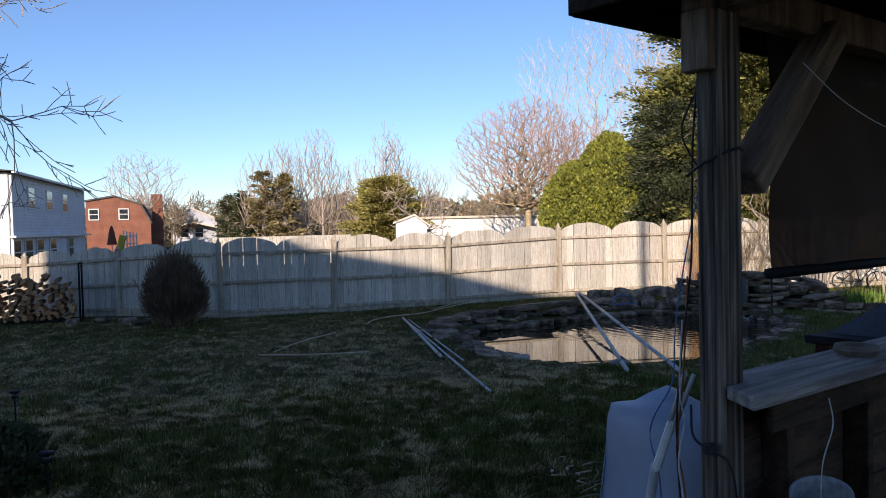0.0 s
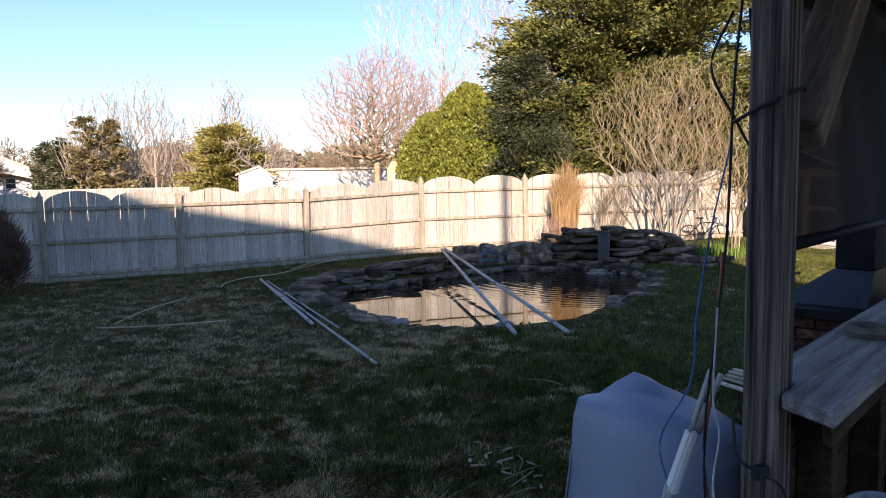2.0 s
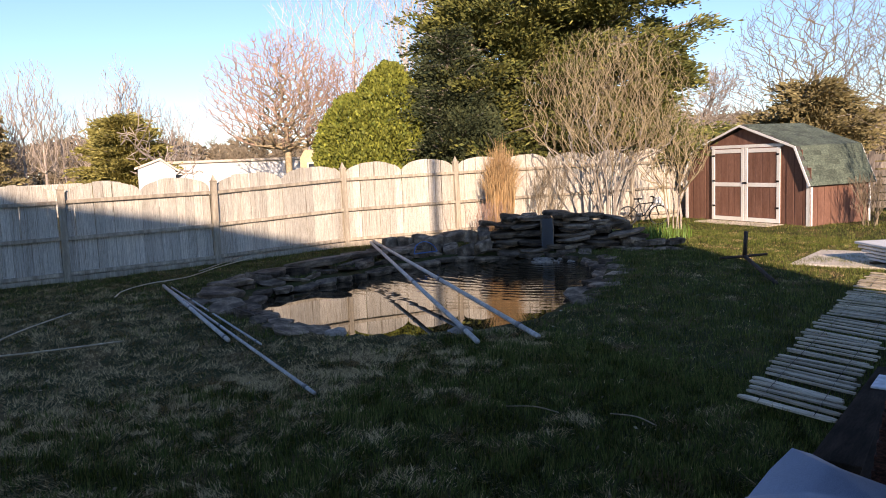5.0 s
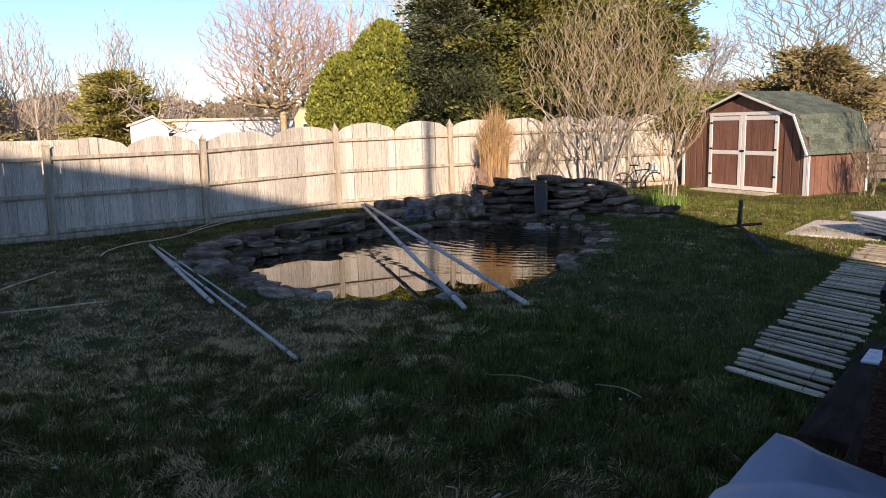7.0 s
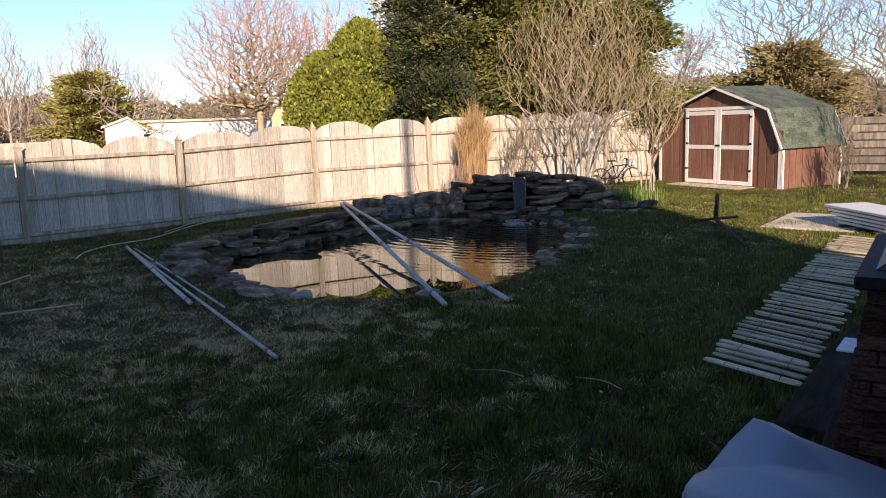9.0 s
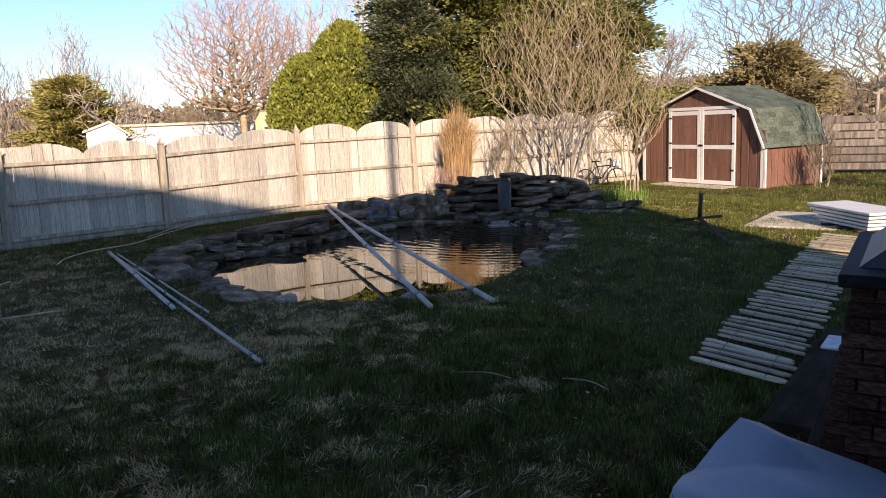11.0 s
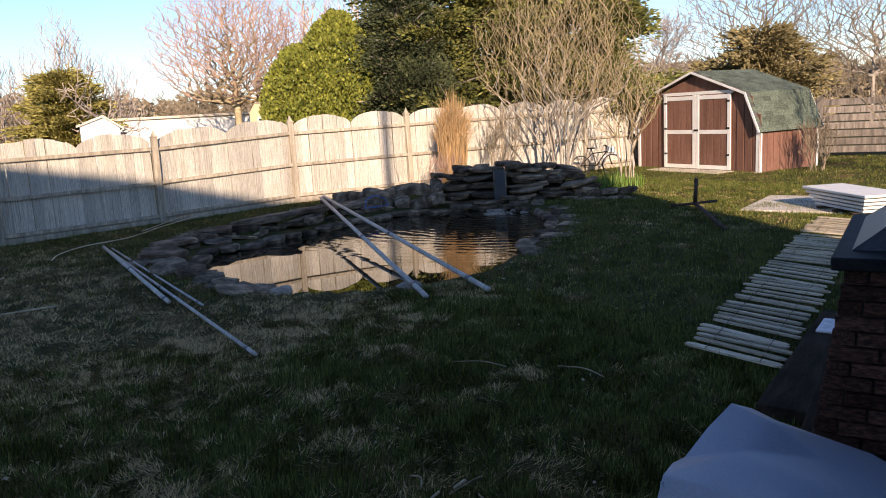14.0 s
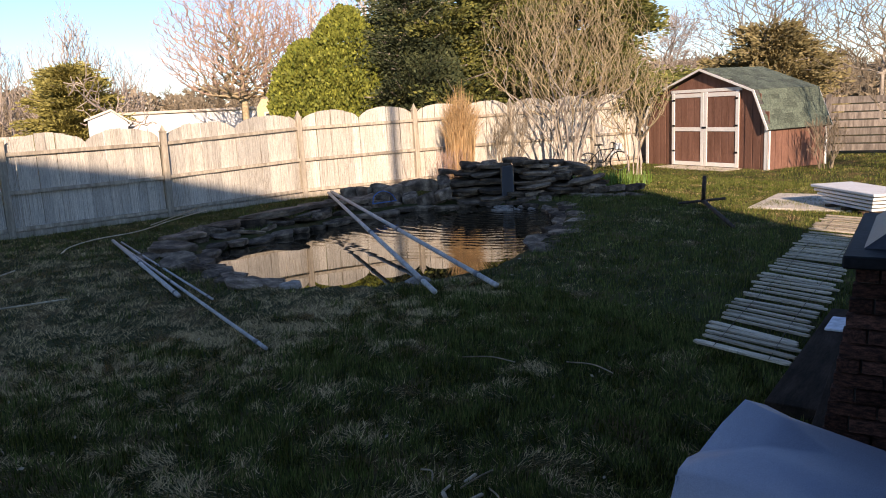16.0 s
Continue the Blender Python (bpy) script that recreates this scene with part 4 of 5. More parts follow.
blind = thing("roll_up_blind", (OX, OY, 0), PYAW, "dark woven mesh blind hanging half down from the pavilion beam", "blind")
bm = bmesh.new()
g = [[bm.verts.new((0.48 + 1.93 * i / 20, 0.075 + 0.01 * math.sin(i * 1.1 + j), 1.45 + (2.36 - 1.45) * j / 8)) for i in range(21)] for j in range(9)]
for j in range(8):
    for i in range(20):
        bm.faces.new((g[j][i], g[j][i + 1], g[j + 1][i + 1], g[j + 1][i]))
part("cloth", bm, M_BLIND, blind, "dark see-through woven cloth", smooth=True)
piped("bottom_bar", [(0.46, 0.075, 1.435), (2.43, 0.075, 1.435)], 0.022, M_BLACK, blind, "black bottom rail")
piped("pull_cord", [(0.48, 0.075, 1.45), (0.49, 0.08, 1.36), (0.48, 0.075, 1.28)], 0.004, M_CORD, blind)

bar_ob = thing("bar_counter", (OX, OY, 0), PYAW, "outdoor bar with thick grey plank top on dark boarded front", "counter")
bm = bmesh.new()
out_ = [(0.066, 0.05), (0.066, -0.066), (-0.05, -0.066), (-0.14, -0.22), (2.44, -0.23), (2.44, 0.06)]
lo_, hi_ = [bm.verts.new((x, y, 1.05)) for x, y in out_], [bm.verts.new((x, y, 1.095)) for x, y in out_]
bm.faces.new(lo_)
bm.faces.new(hi_[::-1])
for k in range(6):
    bm.faces.new((lo_[(k + 1) % 6], lo_[k], hi_[k], hi_[(k + 1) % 6]))
bmesh.ops.recalc_face_normals(bm, faces=bm.faces)
bmesh.ops.bevel(bm, geom=bm.edges[:], offset=0.006, segments=1, affect="EDGES")
part("countertop", bm, M_COUNTER, bar_ob, "weathered grey plank top with a dark knot")
for k in range(6):
    boxed("front_board", (0.075, 2.43, -0.03, -0.005, 0.06 + k * 0.163, 0.215 + k * 0.163), M_DARKWOOD, bar_ob)
for x in (0.22, 0.82, 1.45, 2.1):
    boxed("stud", (x, x + 0.045, -0.13, -0.032, 0.02, 1.048), M_DARKWOOD, bar_ob)
boxed("front_board", (0.075, 2.43, -0.16, -0.135, 0.93, 1.047), M_DARKWOOD, bar_ob, "dark apron board")

ash = thing("ashtray", (4.60, 0.83, 1.097), 0, "small round stone ashtray on the bar", "ashtray")
bm = bmesh.new()
prof = [(0.0, 0.0), (0.07, 0.0), (0.085, 0.02), (0.08, 0.038), (0.062, 0.038), (0.055, 0.018), (0.0, 0.014)]
rings = [[bm.verts.new((r_ * math.cos(k * math.tau / 20), r_ * math.sin(k * math.tau / 20), z)) for k in range(20)] for r_, z in prof[1:-1]]
for a, b in zip(rings, rings[1:]):
    for k in range(20):
        bm.faces.new((a[k], a[(k + 1) % 20], b[(k + 1) % 20], b[k]))
bm.faces.new(rings[0][::-1])
bm.faces.new(rings[-1])
part("bowl", bm, M_STONE_TAN, ash, smooth=False)

# brick barbecue with black hood cap
bbq = thing("brick_fireplace", (5.44, 1.455, 0), PYAW, "old brick fireplace with stepped black cap slabs and square chimney", "fireplace")
BW, BD, BH = 0.95, 0.40, 0.955
boxed("core", (0.02, BW - 0.02, 0.0, BD + 0.02, 0.0, BH), M_MORTAR, bbq, "grey mortar core")
boxed("plinth", (-0.10, BW + 0.1, -0.08, BD + 0.17, 0.0, 0.30), M_ROOF, bbq, "dark ledge at its foot")
bm = bmesh.new()
box(bm, 0, 1, 0, 1, 0, 1, bevel=0.02)
brick = bpy.data.meshes.new("brick")
bm.to_mesh(brick)
bm.free()
brick.materials.append(M_BRICK)
brng = random.Random(3)
for row in range(12):
    z = 0.305 + row * 0.0545
    off = 0.08 * (row % 2)
    deep = 0.435 + 0.085 * (1 - row / 11)
    for (sx, sy, dx, dy, ln) in ((0, -0.012, 1, 0, BW), (-0.012 + 0.02, BD, 0, -1, deep), (BW - 0.02, 0, 0, 1, BD)):
        p = -off
        while p < ln - 0.03:
            a0, a1 = max(p, 0.0), min(p + 0.152, ln)
            if a1 - a0 > 0.03:
                ob = new("brick", brick)
                ob.parent = bbq
                jut = brng.uniform(-0.009, 0.006)
                if dx:
                    ob.matrix_basis = pose(sx + a0, sy + jut - 0.01, z) @ Matrix.Diagonal((a1 - a0, 0.05, 0.046, 1))
                elif sx < 0.4:
                    ob.matrix_basis = pose(sx - 0.02 + jut, deep - a1, z) @ Matrix.Diagonal((0.05, a1 - a0, 0.046, 1))
                else:
                    ob.matrix_basis = pose(sx - 0.03 + jut, a0, z) @ Matrix.Diagonal((0.05, a1 - a0, 0.046, 1))
            p += 0.16
boxed("cap", (-0.05, BW + 0.05, -0.05, BD + 0.075, BH, BH + 0.045), M_BLACK, bbq, "black cap slab", bevel=0.006)
bm = bmesh.new()
hz0, hz1 = BH + 0.046, BH + 0.21
vs = [bm.verts.new(p) for p in ((0.10, 0.0, hz0), (BW - 0.04, 0.0, hz0), (BW - 0.04, 0.42, hz0), (0.10, 0.42, hz0), (0.28, 0.01, hz1), (BW - 0.14, 0.01, hz1), (BW - 0.14, 0.20, hz1), (0.28, 0.20, hz1))]
for f in ((0, 1, 5, 4), (1, 2, 6, 5), (2, 3, 7, 6), (3, 0, 4, 7), (4, 5, 6, 7)):
    bm.faces.new([vs[k] for k in f])
part("hood", bm, M_HOOD, bbq, "black sloping hood")
boxed("chimney", (0.29, BW - 0.15, 0.015, 0.195, BH + 0.211, 2.33), M_BLACK, bbq, "square dark chimney")

# covered grill cart
cover = thing("grill_cover", (4.18, 1.29, 0), 12, "grey vinyl cover draped over a small grill cart", "grill cover")
bm = bmesh.new()
top = [(-0.28, 0.26, 0.815), (-0.15, 0.27, 0.80), (0.05, 0.26, 0.86), (0.17, 0.20, 0.79), (0.20, -0.20, 0.67), (0.02, -0.28, 0.70), (-0.20, -0.27, 0.74)]
low = [(-0.36, 0.30, 0.12), (-0.05, 0.34, 0.10), (0.1, 0.33, 0.10), (0.28, 0.28, 0.12), (0.32, -0.30, 0.12), (0.02, -0.36, 0.10), (-0.32, -0.36, 0.12)]
ra = []
for lev in range(6):
    f = lev / 5
    ring_ = []
    for k, (p, q) in enumerate(zip(top, low)):
        v = Vector(p).lerp(Vector(q), f)
        bulge = 0.02 * math.sin(lev * 1.9 + k * 2.3)
        ring_.append(bm.verts.new((v.x * (1 + bulge), v.y * (1 + bulge), v.z)))
    ra.append(ring_)
for a, b in zip(ra, ra[1:]):
    for k in range(7):
        bm.faces.new((a[k], a[(k + 1) % 7], b[(k + 1) % 7], b[k]))
ctr = bm.verts.new((0.0, 0.05, 0.80))
for k in range(7):
    bm.faces.new((ra[0][(k + 1) % 7], ra[0][k], ctr))
bmesh.ops.recalc_face_normals(bm, faces=bm.faces)
bmesh.ops.subdivide_edges(bm, edges=bm.edges[:], cuts=1, use_grid_fill=True, smooth=0.3)
part("cloth", bm, M_COVER, cover, "grey vinyl cloth with creases", smooth=True)
hem = [Vector(p) for p in low] + [Vector(low[0])]
piped("hem", hem, 0.008, M_PVC_DARK, cover, "stitched dark hem", steps=3)
piped("seam", [Vector(top[0]).lerp(Vector(low[0]), f) * 1.0 for f in (0.02, 0.3, 0.6, 0.98)], 0.004, M_COVER, cover, "corner seam")
piped("seam", [Vector(top[6]).lerp(Vector(low[6]), f) for f in (0.02, 0.3, 0.6, 0.98)], 0.004, M_COVER, cover, "corner seam")

# ---- pipes on the lawn ----
pipe_at = [([(8.35, 12.05, 0.27), (6.17, 5.80, 0.035)], 0.024), ([(8.42, 12.08, 0.28), (6.68, 5.60, 0.035)], 0.024), ([(4.80, 11.4, 0.04), (4.49, 7.40, 0.035)], 0.021), ([(4.86, 11.2, 0.035), (4.68, 7.05, 0.03)], 0.011), ([(4.79, 11.0, 0.03), (4.47, 5.34, 0.03)], 0.014)]
for k, (pts, rad) in enumerate(pipe_at):
    ob = thing("pipe", (0, 0, 0), 0, "long white plastic pipe propped over the pond" if k < 2 else "long white plastic pipe lying on the lawn", "pipe", "pipes on the lawn")
    piped("tube", pts, rad, M_PVC, ob, sides=10)
    a, b = Vector(pts[0]), Vector(pts[1])
    for f in ((0.56, 0.93) if k < 2 else (0.5, 0.96)):
        piped("coupling", [a.lerp(b, f), a.lerp(b, f + 0.012)], rad * 1.22, M_PVC_DARK, ob, "grey pipe coupling", sides=10)
for pts in ([(4.1, 11.0, 0.02), (4.3, 11.5, 0.02), (4.7, 11.85, 0.03), (5.3, 12.1, 0.03), (6.0, 12.9, 0.03), (6.75, 13.5, 0.05)], [(5.6, 12.6, 0.03), (6.6, 13.5, 0.10)], [(2.3, 8.45, 0.02), (2.9, 8.25, 0.02), (3.7, 8.15, 0.02)], [(2.5, 8.6, 0.02), (2.9, 9.4, 0.02), (3.5, 10.2, 0.02)]):
    ob = thing("thin_pole", (0, 0, 0), 0, "thin straw-coloured pole lying in the grass", "pole", "poles in the grass")
    piped("shaft", pts, 0.008, M_PICKET, ob)

# ---- plants by and behind the fence ----
fan_shrub(31, (13.9, 12.1, 0), 4.2, 1.6, 16, 3300, "large leafless shrub with many fine upright stems", bark=M_BARK, twig=M_TWIG_TAN, rise=1.15, low=1.25, squat=2.0)
fan_shrub(32, (14.9, 11.25, 0), 2.65, 0.85, 10, 650, "pale leafless shrub beside the shed", bark=M_TWIG_PALE, twig=M_TWIG_TAN, tip=0.0034, rise=1.2, low=0.8, squat=1.9)
shrub(33, (12.9, 12.9, 0), 1.6, 0.7, 10, "thin bare stems by the waterfall", depth=3, radius=0.012)
dome = thing("twig_dome_shrub", (0.98, 12.1, 0), 0, "dense rounded dome of dark bare twigs against the fence", "shrub")
drng = np.random.default_rng(34)
n = 5000
az, el, rad = drng.uniform(0, math.tau, n), np.arcsin(drng.uniform(0, 1, n)), drng.uniform(0.45, 1.0, n) ** 0.5
tip = np.stack([0.62 * rad * np.cos(az) * np.cos(el), 0.5 * rad * np.sin(az) * np.cos(el), 0.35 + 0.98 * rad * np.sin(el) + 0.1 * drng.normal(0, 1, n)], axis=1)
root = tip * drng.uniform(0.55, 0.85, (n, 1)) + drng.normal(0, 0.04, (n, 3))
raw("crown", *sticks(np.hstack([root, tip, np.full((n, 1), 0.005), np.full((n, 1), 0.003)]), 3), M_LOG, dome)
st = drng.normal(0, 0.12, (60, 2))
raw("stem", *sticks(np.hstack([st * 0.6, np.full((60, 1), -0.03), st * 1.5, drng.uniform(0.5, 0.9, (60, 1)), np.full((60, 1), 0.012), np.full((60, 1), 0.006)]), 4), M_LOG, dome)
shrub(35, (17.35, 8.55, 0), 1.05, 0.42, 12, "bare upright bush against the shed's side", depth=3, radius=0.010)
shrub(36, (17.6, 6.9, 0), 3.2, 1.3, 9, "tangled bare bush at the yard's edge", depth=4, radius=0.02)
reed = thing("ornamental_grass", (11.8, 12.95, 0), 0, "tall clump of dry straw-coloured ornamental grass", "grass")
rng = np.random.default_rng(8)
n = 900
az, out = rng.uniform(0, math.tau, n), rng.uniform(0, 1, n) ** 0.7
p0 = np.stack([out * 0.24 * np.cos(az) + rng.normal(0, 0.03, n), out * 0.18 * np.sin(az), np.zeros(n)], axis=1)
hh = rng.uniform(0.55, 1.0, n) ** 0.7 * 2.05 * (1 - 0.12 * out)
p1 = p0 + np.stack([out * 0.07 * np.cos(az), out * 0.06 * np.sin(az), hh * 0.72], axis=1) + rng.normal(0, 0.025, (n, 3))
p2 = p1 + np.stack([out * 0.16 * np.cos(az) + 0.03, out * 0.12 * np.sin(az), hh * 0.28 * (1 - 0.45 * out)], axis=1) + rng.normal(0, 0.06, (n, 3))
w = np.full((n, 1), 0.0052)
raw("blades", *sticks(np.concatenate([np.hstack([p0, p1, w, w * 0.8]), np.hstack([p1, p2, w * 0.8, w * 0.4])]), 3), M_STRAW, reed)
tuft = thing("dry_weeds", (11.45, 12.9, 0), 0, "low clump of reddish dry weed stems by the fence", "weeds")
segs = []
trng = np.random.default_rng(9)
for k in range(60):
    a = trng.uniform(0, math.tau)
    grow(trng, (0.3 * trng.normal(), 0.12 * trng.normal(), 0), np.array([0.3 * math.cos(a), 0.3 * math.sin(a), 1.0]), 0.45, 0.005, 1, segs, 2, 0.3)
raw("stems", *sticks([(*s[1:7], 0.004, 0.003) for s in segs], 3), M_TWIG_RED, tuft)
lily = thing("daylily_clump", (13.2, 10.4, 0), 0, "clump of fresh green leaves by the waterfall", "plant")
n = 420
az, out = rng.uniform(0, math.tau, n), rng.uniform(0.1, 1, n)
base = np.stack([rng.normal(0, 0.40, n), rng.normal(0, 0.28, n), np.zeros(n)], axis=1)
tip = base + np.stack([0.16 * out * np.cos(az), 0.16 * out * np.sin(az), 0.34 - 0.14 * out], axis=1)
side = np.stack([-np.sin(az), np.cos(az), np.zeros(n)], axis=1) * 0.012
M_LILY = mat("fresh_leaf", (0.09, 0.17, 0.02), (0.16, 0.25, 0.04), 3, 0.6, 0.0, 20, vary=0.2, island=True)
raw("leaves", np.stack([base - side, base + side, tip], axis=1).reshape(-1, 3), np.arange(n * 3).reshape(-1, 3), M_LILY, lily)

arborvitae(71, (10.95, 17.5, 0), 3.25, 1.1, "bright yellow-green rounded arborvitae behind the fence", n=40000, leaf=0.09)
arborvitae(73, (11.6, 17.1, 0), 3.95, 0.92, "yellow-green arborvitae shouldering the bright one", n=36000, leaf=0.09)
# dark foliage here stands in for the shadow over the arborvitae's right half
cedar(74, (12.75, 16.2, 0), 4.7, 1.45, "young cedar, its foliage darkened for the shadow across the bright arborvitae", limbs=110, sprays=560, foliage=M_DARKFOL, leaf=0.11, low=0.02)
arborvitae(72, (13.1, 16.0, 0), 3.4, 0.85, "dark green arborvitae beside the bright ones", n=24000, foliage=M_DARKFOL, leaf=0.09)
cedar(81, (15.4, 17.0, 0), 10.2, 3.2, "big dark-green cedar with layered feathery branches", limbs=190, sprays=620, leaf=0.15)
cedar(82, (17.5, 15.6, 0), 8.6, 3.0, "olive-green cedar with long level branches", limbs=170, sprays=620, leaf=0.15)
cedar(83, (13.7, 16.6, 0), 5.8, 1.7, "small cedar at the foot of the big one", limbs=90, sprays=460, leaf=0.15)

# bare trees beyond
crown_tree(101, (18.7, 42.4, 0), 9.4, 4.4, 2.6, 5200, 0.0115, thick=0.37, bark=M_TWIG_TAN, twig=M_TWIG_RED, label="broad round-crowned bare maple with reddish budding twigs", rise=0.35)
crown_tree(108, (22.4, 41.2, 0), 8.4, 3.5, 1.3, 2200, 0.0115, thick=0.38, bark=M_TWIG_TAN, twig=M_TWIG_RED, label="low-forking bare tree beside the maple", rise=0.5)
for k, (x, y, h, w, sd) in enumerate(((23.2, 50.0, 15.5, 2.6, 1), (25.2, 46.5, 16.5, 2.5, 2), (27.4, 43.5, 15.5, 2.4, 3), (30.2, 43.5, 18, 2.8, 4), (29.0, 46.5, 17, 2.6, 5))):
    crown_tree(110 + sd, (x, y, 0), h, w, h * 0.34, 430, 0.0115, twig=M_TWIG_WHITE, bark=M_TWIG_WHITE, label="tall slim whitish bare tree far behind the fence", group="tall bare trees", rise=1.3, squat=1.9, thick=0.42)
for k, (x, y, h) in enumerate(((6.7, 61, 8.0), (7.9, 60.2, 8.2), (13.0, 59.5, 8.6), (14.0, 61.0, 7.8), (4.8, 60, 7.4), (2.8, 59, 6.4), (11.2, 62.0, 6.4), (5.6, 63, 6.8), (9.4, 63, 6.2), (16.2, 64, 6.6), (18.6, 66, 6.2))):
    crown_tree(130 + k, (x, y, 0), h * 1.2, 1.7, h * 0.2, 420, 0.0135, twig=M_TWIG_PALE, bark=M_TWIG_PALE, label="slender pale bare tree in the distance", group="slender far trees", rise=1.4, squat=1.9, thick=0.38)
crown_tree(140, (-6.8, 70.0, 0), 9.0, 3.6, 3.0, 800, 0.014, thick=0.38, twig=M_TWIG_PALE, bark=M_TWIG_PALE, label="round bare tree behind the brick house", rise=0.5)
bare_tree(141, (10.8, 39.0, 0), 4.6, 0.26, 0.15, 4, 0.7, 2, 0.06, bark=M_TWIG_PALE, twig=M_TWIG_PALE, label="pale heavily pruned tree beyond the fence", minr=0.022, crown=2.4)
crown_tree(142, (32.2, 19.0, 0), 8.4, 3.8, 2.0, 2000, 0.0085, thick=0.34, twig=M_TWIG, label="large bare tree behind the shed", rise=0.4)
crown_tree(143, (33.5, 15.3, 0), 7.8, 3.6, 2.0, 1700, 0.0085, thick=0.34, twig=M_TWIG, label="bare tree at the yard's far edge", rise=0.4)
bare_tree(144, (30.0, 22.5, 0), 5.5, 0.22, 0.14, 5, 0.55, 3, 0.08, twig=M_TWIG_PALE, label="bare tree beside the far rail fence", minr=0.01)
bare_tree(145, (-2.4, 9.5, 0), 8.0, 0.40, 0.12, 5, 0.6, 3, 0.05, crown=2.5, twig=M_TWIG_PALE, label="bare tree reaching in over the edge of the yard", minr=0.006)
cedar(84, (29.5, 17.4, 0), 3.9, 2.3, "broad brownish evergreen behind the shed", limbs=110, sprays=300, foliage=M_CONIFER, point=0.5, leaf=0.2)
cedar(85, (3.2, 58.3, 0), 6.2, 1.2, "tall far brown-green conifer", limbs=70, sprays=110, foliage=M_CONIFER, leaf=0.3)
cedar(86, (4.8, 58.6, 0), 6.0, 1.2, "tall far brown-green conifer", limbs=70, sprays=110, foliage=M_CONIFER, leaf=0.3)
cedar(87, (9.9, 41.8, 0), 4.5, 2.3, "olive evergreen beyond the fence", limbs=130, sprays=300, foliage=M_OLIVE, point=0.55, leaf=0.22)
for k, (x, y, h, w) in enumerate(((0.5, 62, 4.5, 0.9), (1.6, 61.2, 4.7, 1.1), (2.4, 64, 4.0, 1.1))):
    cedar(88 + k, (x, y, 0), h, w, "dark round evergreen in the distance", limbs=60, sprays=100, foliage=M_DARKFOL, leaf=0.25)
# woods on the horizon
hr = np.random.default_rng(77)
segs = []
for k in range(150):
    th = hr.uniform(-0.30, 1.45)
    d = hr.uniform(85, 130)
    x, y = 2 + d * math.sin(th), d * math.cos(th)
    grow(hr, (x, y, 0), (0, 0, 1.0), hr.uniform(1.3, 2.3), 0.10, 4, segs, 3, 0.5, 0.12, 0.8)
woods = raw("far_woods", *sticks([(*s[1:7], max(s[7], 0.035), max(s[8], 0.03)) for s in segs], 3), M_TWIG)
tagged(woods, "brown leafless woods along the horizon", "woods", kind="stuff")
n = 36000
th, d = hr.uniform(-0.35, 1.5, n), hr.uniform(135, 160, n)
hz = hr.uniform(0, 1, n) ** 1.25 * (5.9 + 1.2 * np.sin(th * 9) + 0.9 * np.sin(th * 23) + 0.8 * np.sin(th * 61))
v, f = leaf_quads(hr, np.stack([2 + d * np.sin(th), d * np.cos(th), hz], axis=1), hr.normal(0, 1, (n, 3)), 1.4, 0.6)
under = raw("far_undergrowth", v, f, M_BRUSH)
tagged(under, "brown undergrowth and brush on the horizon", "woods", kind="stuff")

# ---- neighbouring houses ----
def window(parent, x, z, w, h, y=-0.02, frame_mat=None):
    fr = boxed("window", (x - w / 2 - 0.08, x + w / 2 + 0.08, y - 0.05, y, z - 0.08, z + h + 0.08), frame_mat or M_TRIM, parent, "white framed window")
    boxed("pane", (x - w / 2, x + w / 2, y - 0.056, y - 0.051, z, z + h / 2 - 0.03), M_PANE, fr, bevel=0)
    boxed("pane", (x - w / 2, x + w / 2, y - 0.056, y - 0.051, z + h / 2 + 0.03, z + h), M_PANE, fr, bevel=0)
    return fr


white = thing("siding_house", (-8.1, 35.9, 0), 90.8, "two-storey house in pale vinyl siding with white trim", "house")
boxed("wall", (0, 17.3, 0, 9, 0.0, 4.4), M_SIDING, white, "pale lapped siding", bevel=0)
for k in range(18):
    boxed("siding", (0.0, 17.3, -0.03, -0.004, 1.62 + k * 0.155, 1.765 + k * 0.155), M_SIDING, white, bevel=0.01)
for x in (3.7, 7.4, 11.2):
    window(white, x, 2.95, 1.1, 0.95, y=-0.03)
for x in (0.9, 3.0, 5.2, 8.0, 12.5):
    window(white, x, 0.3, 1.2, 1.05)
boxed("belt_trim", (-0.3, 17.6, -0.35, -0.032, 1.50, 1.60), M_TRIM, white, "white belt eave")
boxed("gutter", (-0.3, 17.6, -0.42, -0.25, 4.36, 4.46), M_TRIM, white, "white gutter")
boxed("downpipe", (0.05, 0.15, -0.15, -0.035, 0.0, 4.36), M_TRIM, white, "white downpipe")
bm = bmesh.new()
vs = [bm.verts.new(p) for p in ((-0.35, -0.4, 4.46), (17.7, -0.4, 4.46), (17.7, 9.3, 4.46), (-0.35, 9.3, 4.46), (-0.35, 4.5, 5.0), (17.7, 4.5, 5.0))]
for f in ((0, 1, 5, 4), (2, 3, 4, 5), (0, 4, 3), (1, 2, 5), (0, 3, 2, 1)):
    bm.faces.new([vs[k] for k in f])
part("roof", bm, M_DARKROOF, white)
boxed("chimney", (2.0, 2.7, 2.2, 2.8, 4.5, 5.2), M_CONCRETE, white, "small grey chimney")

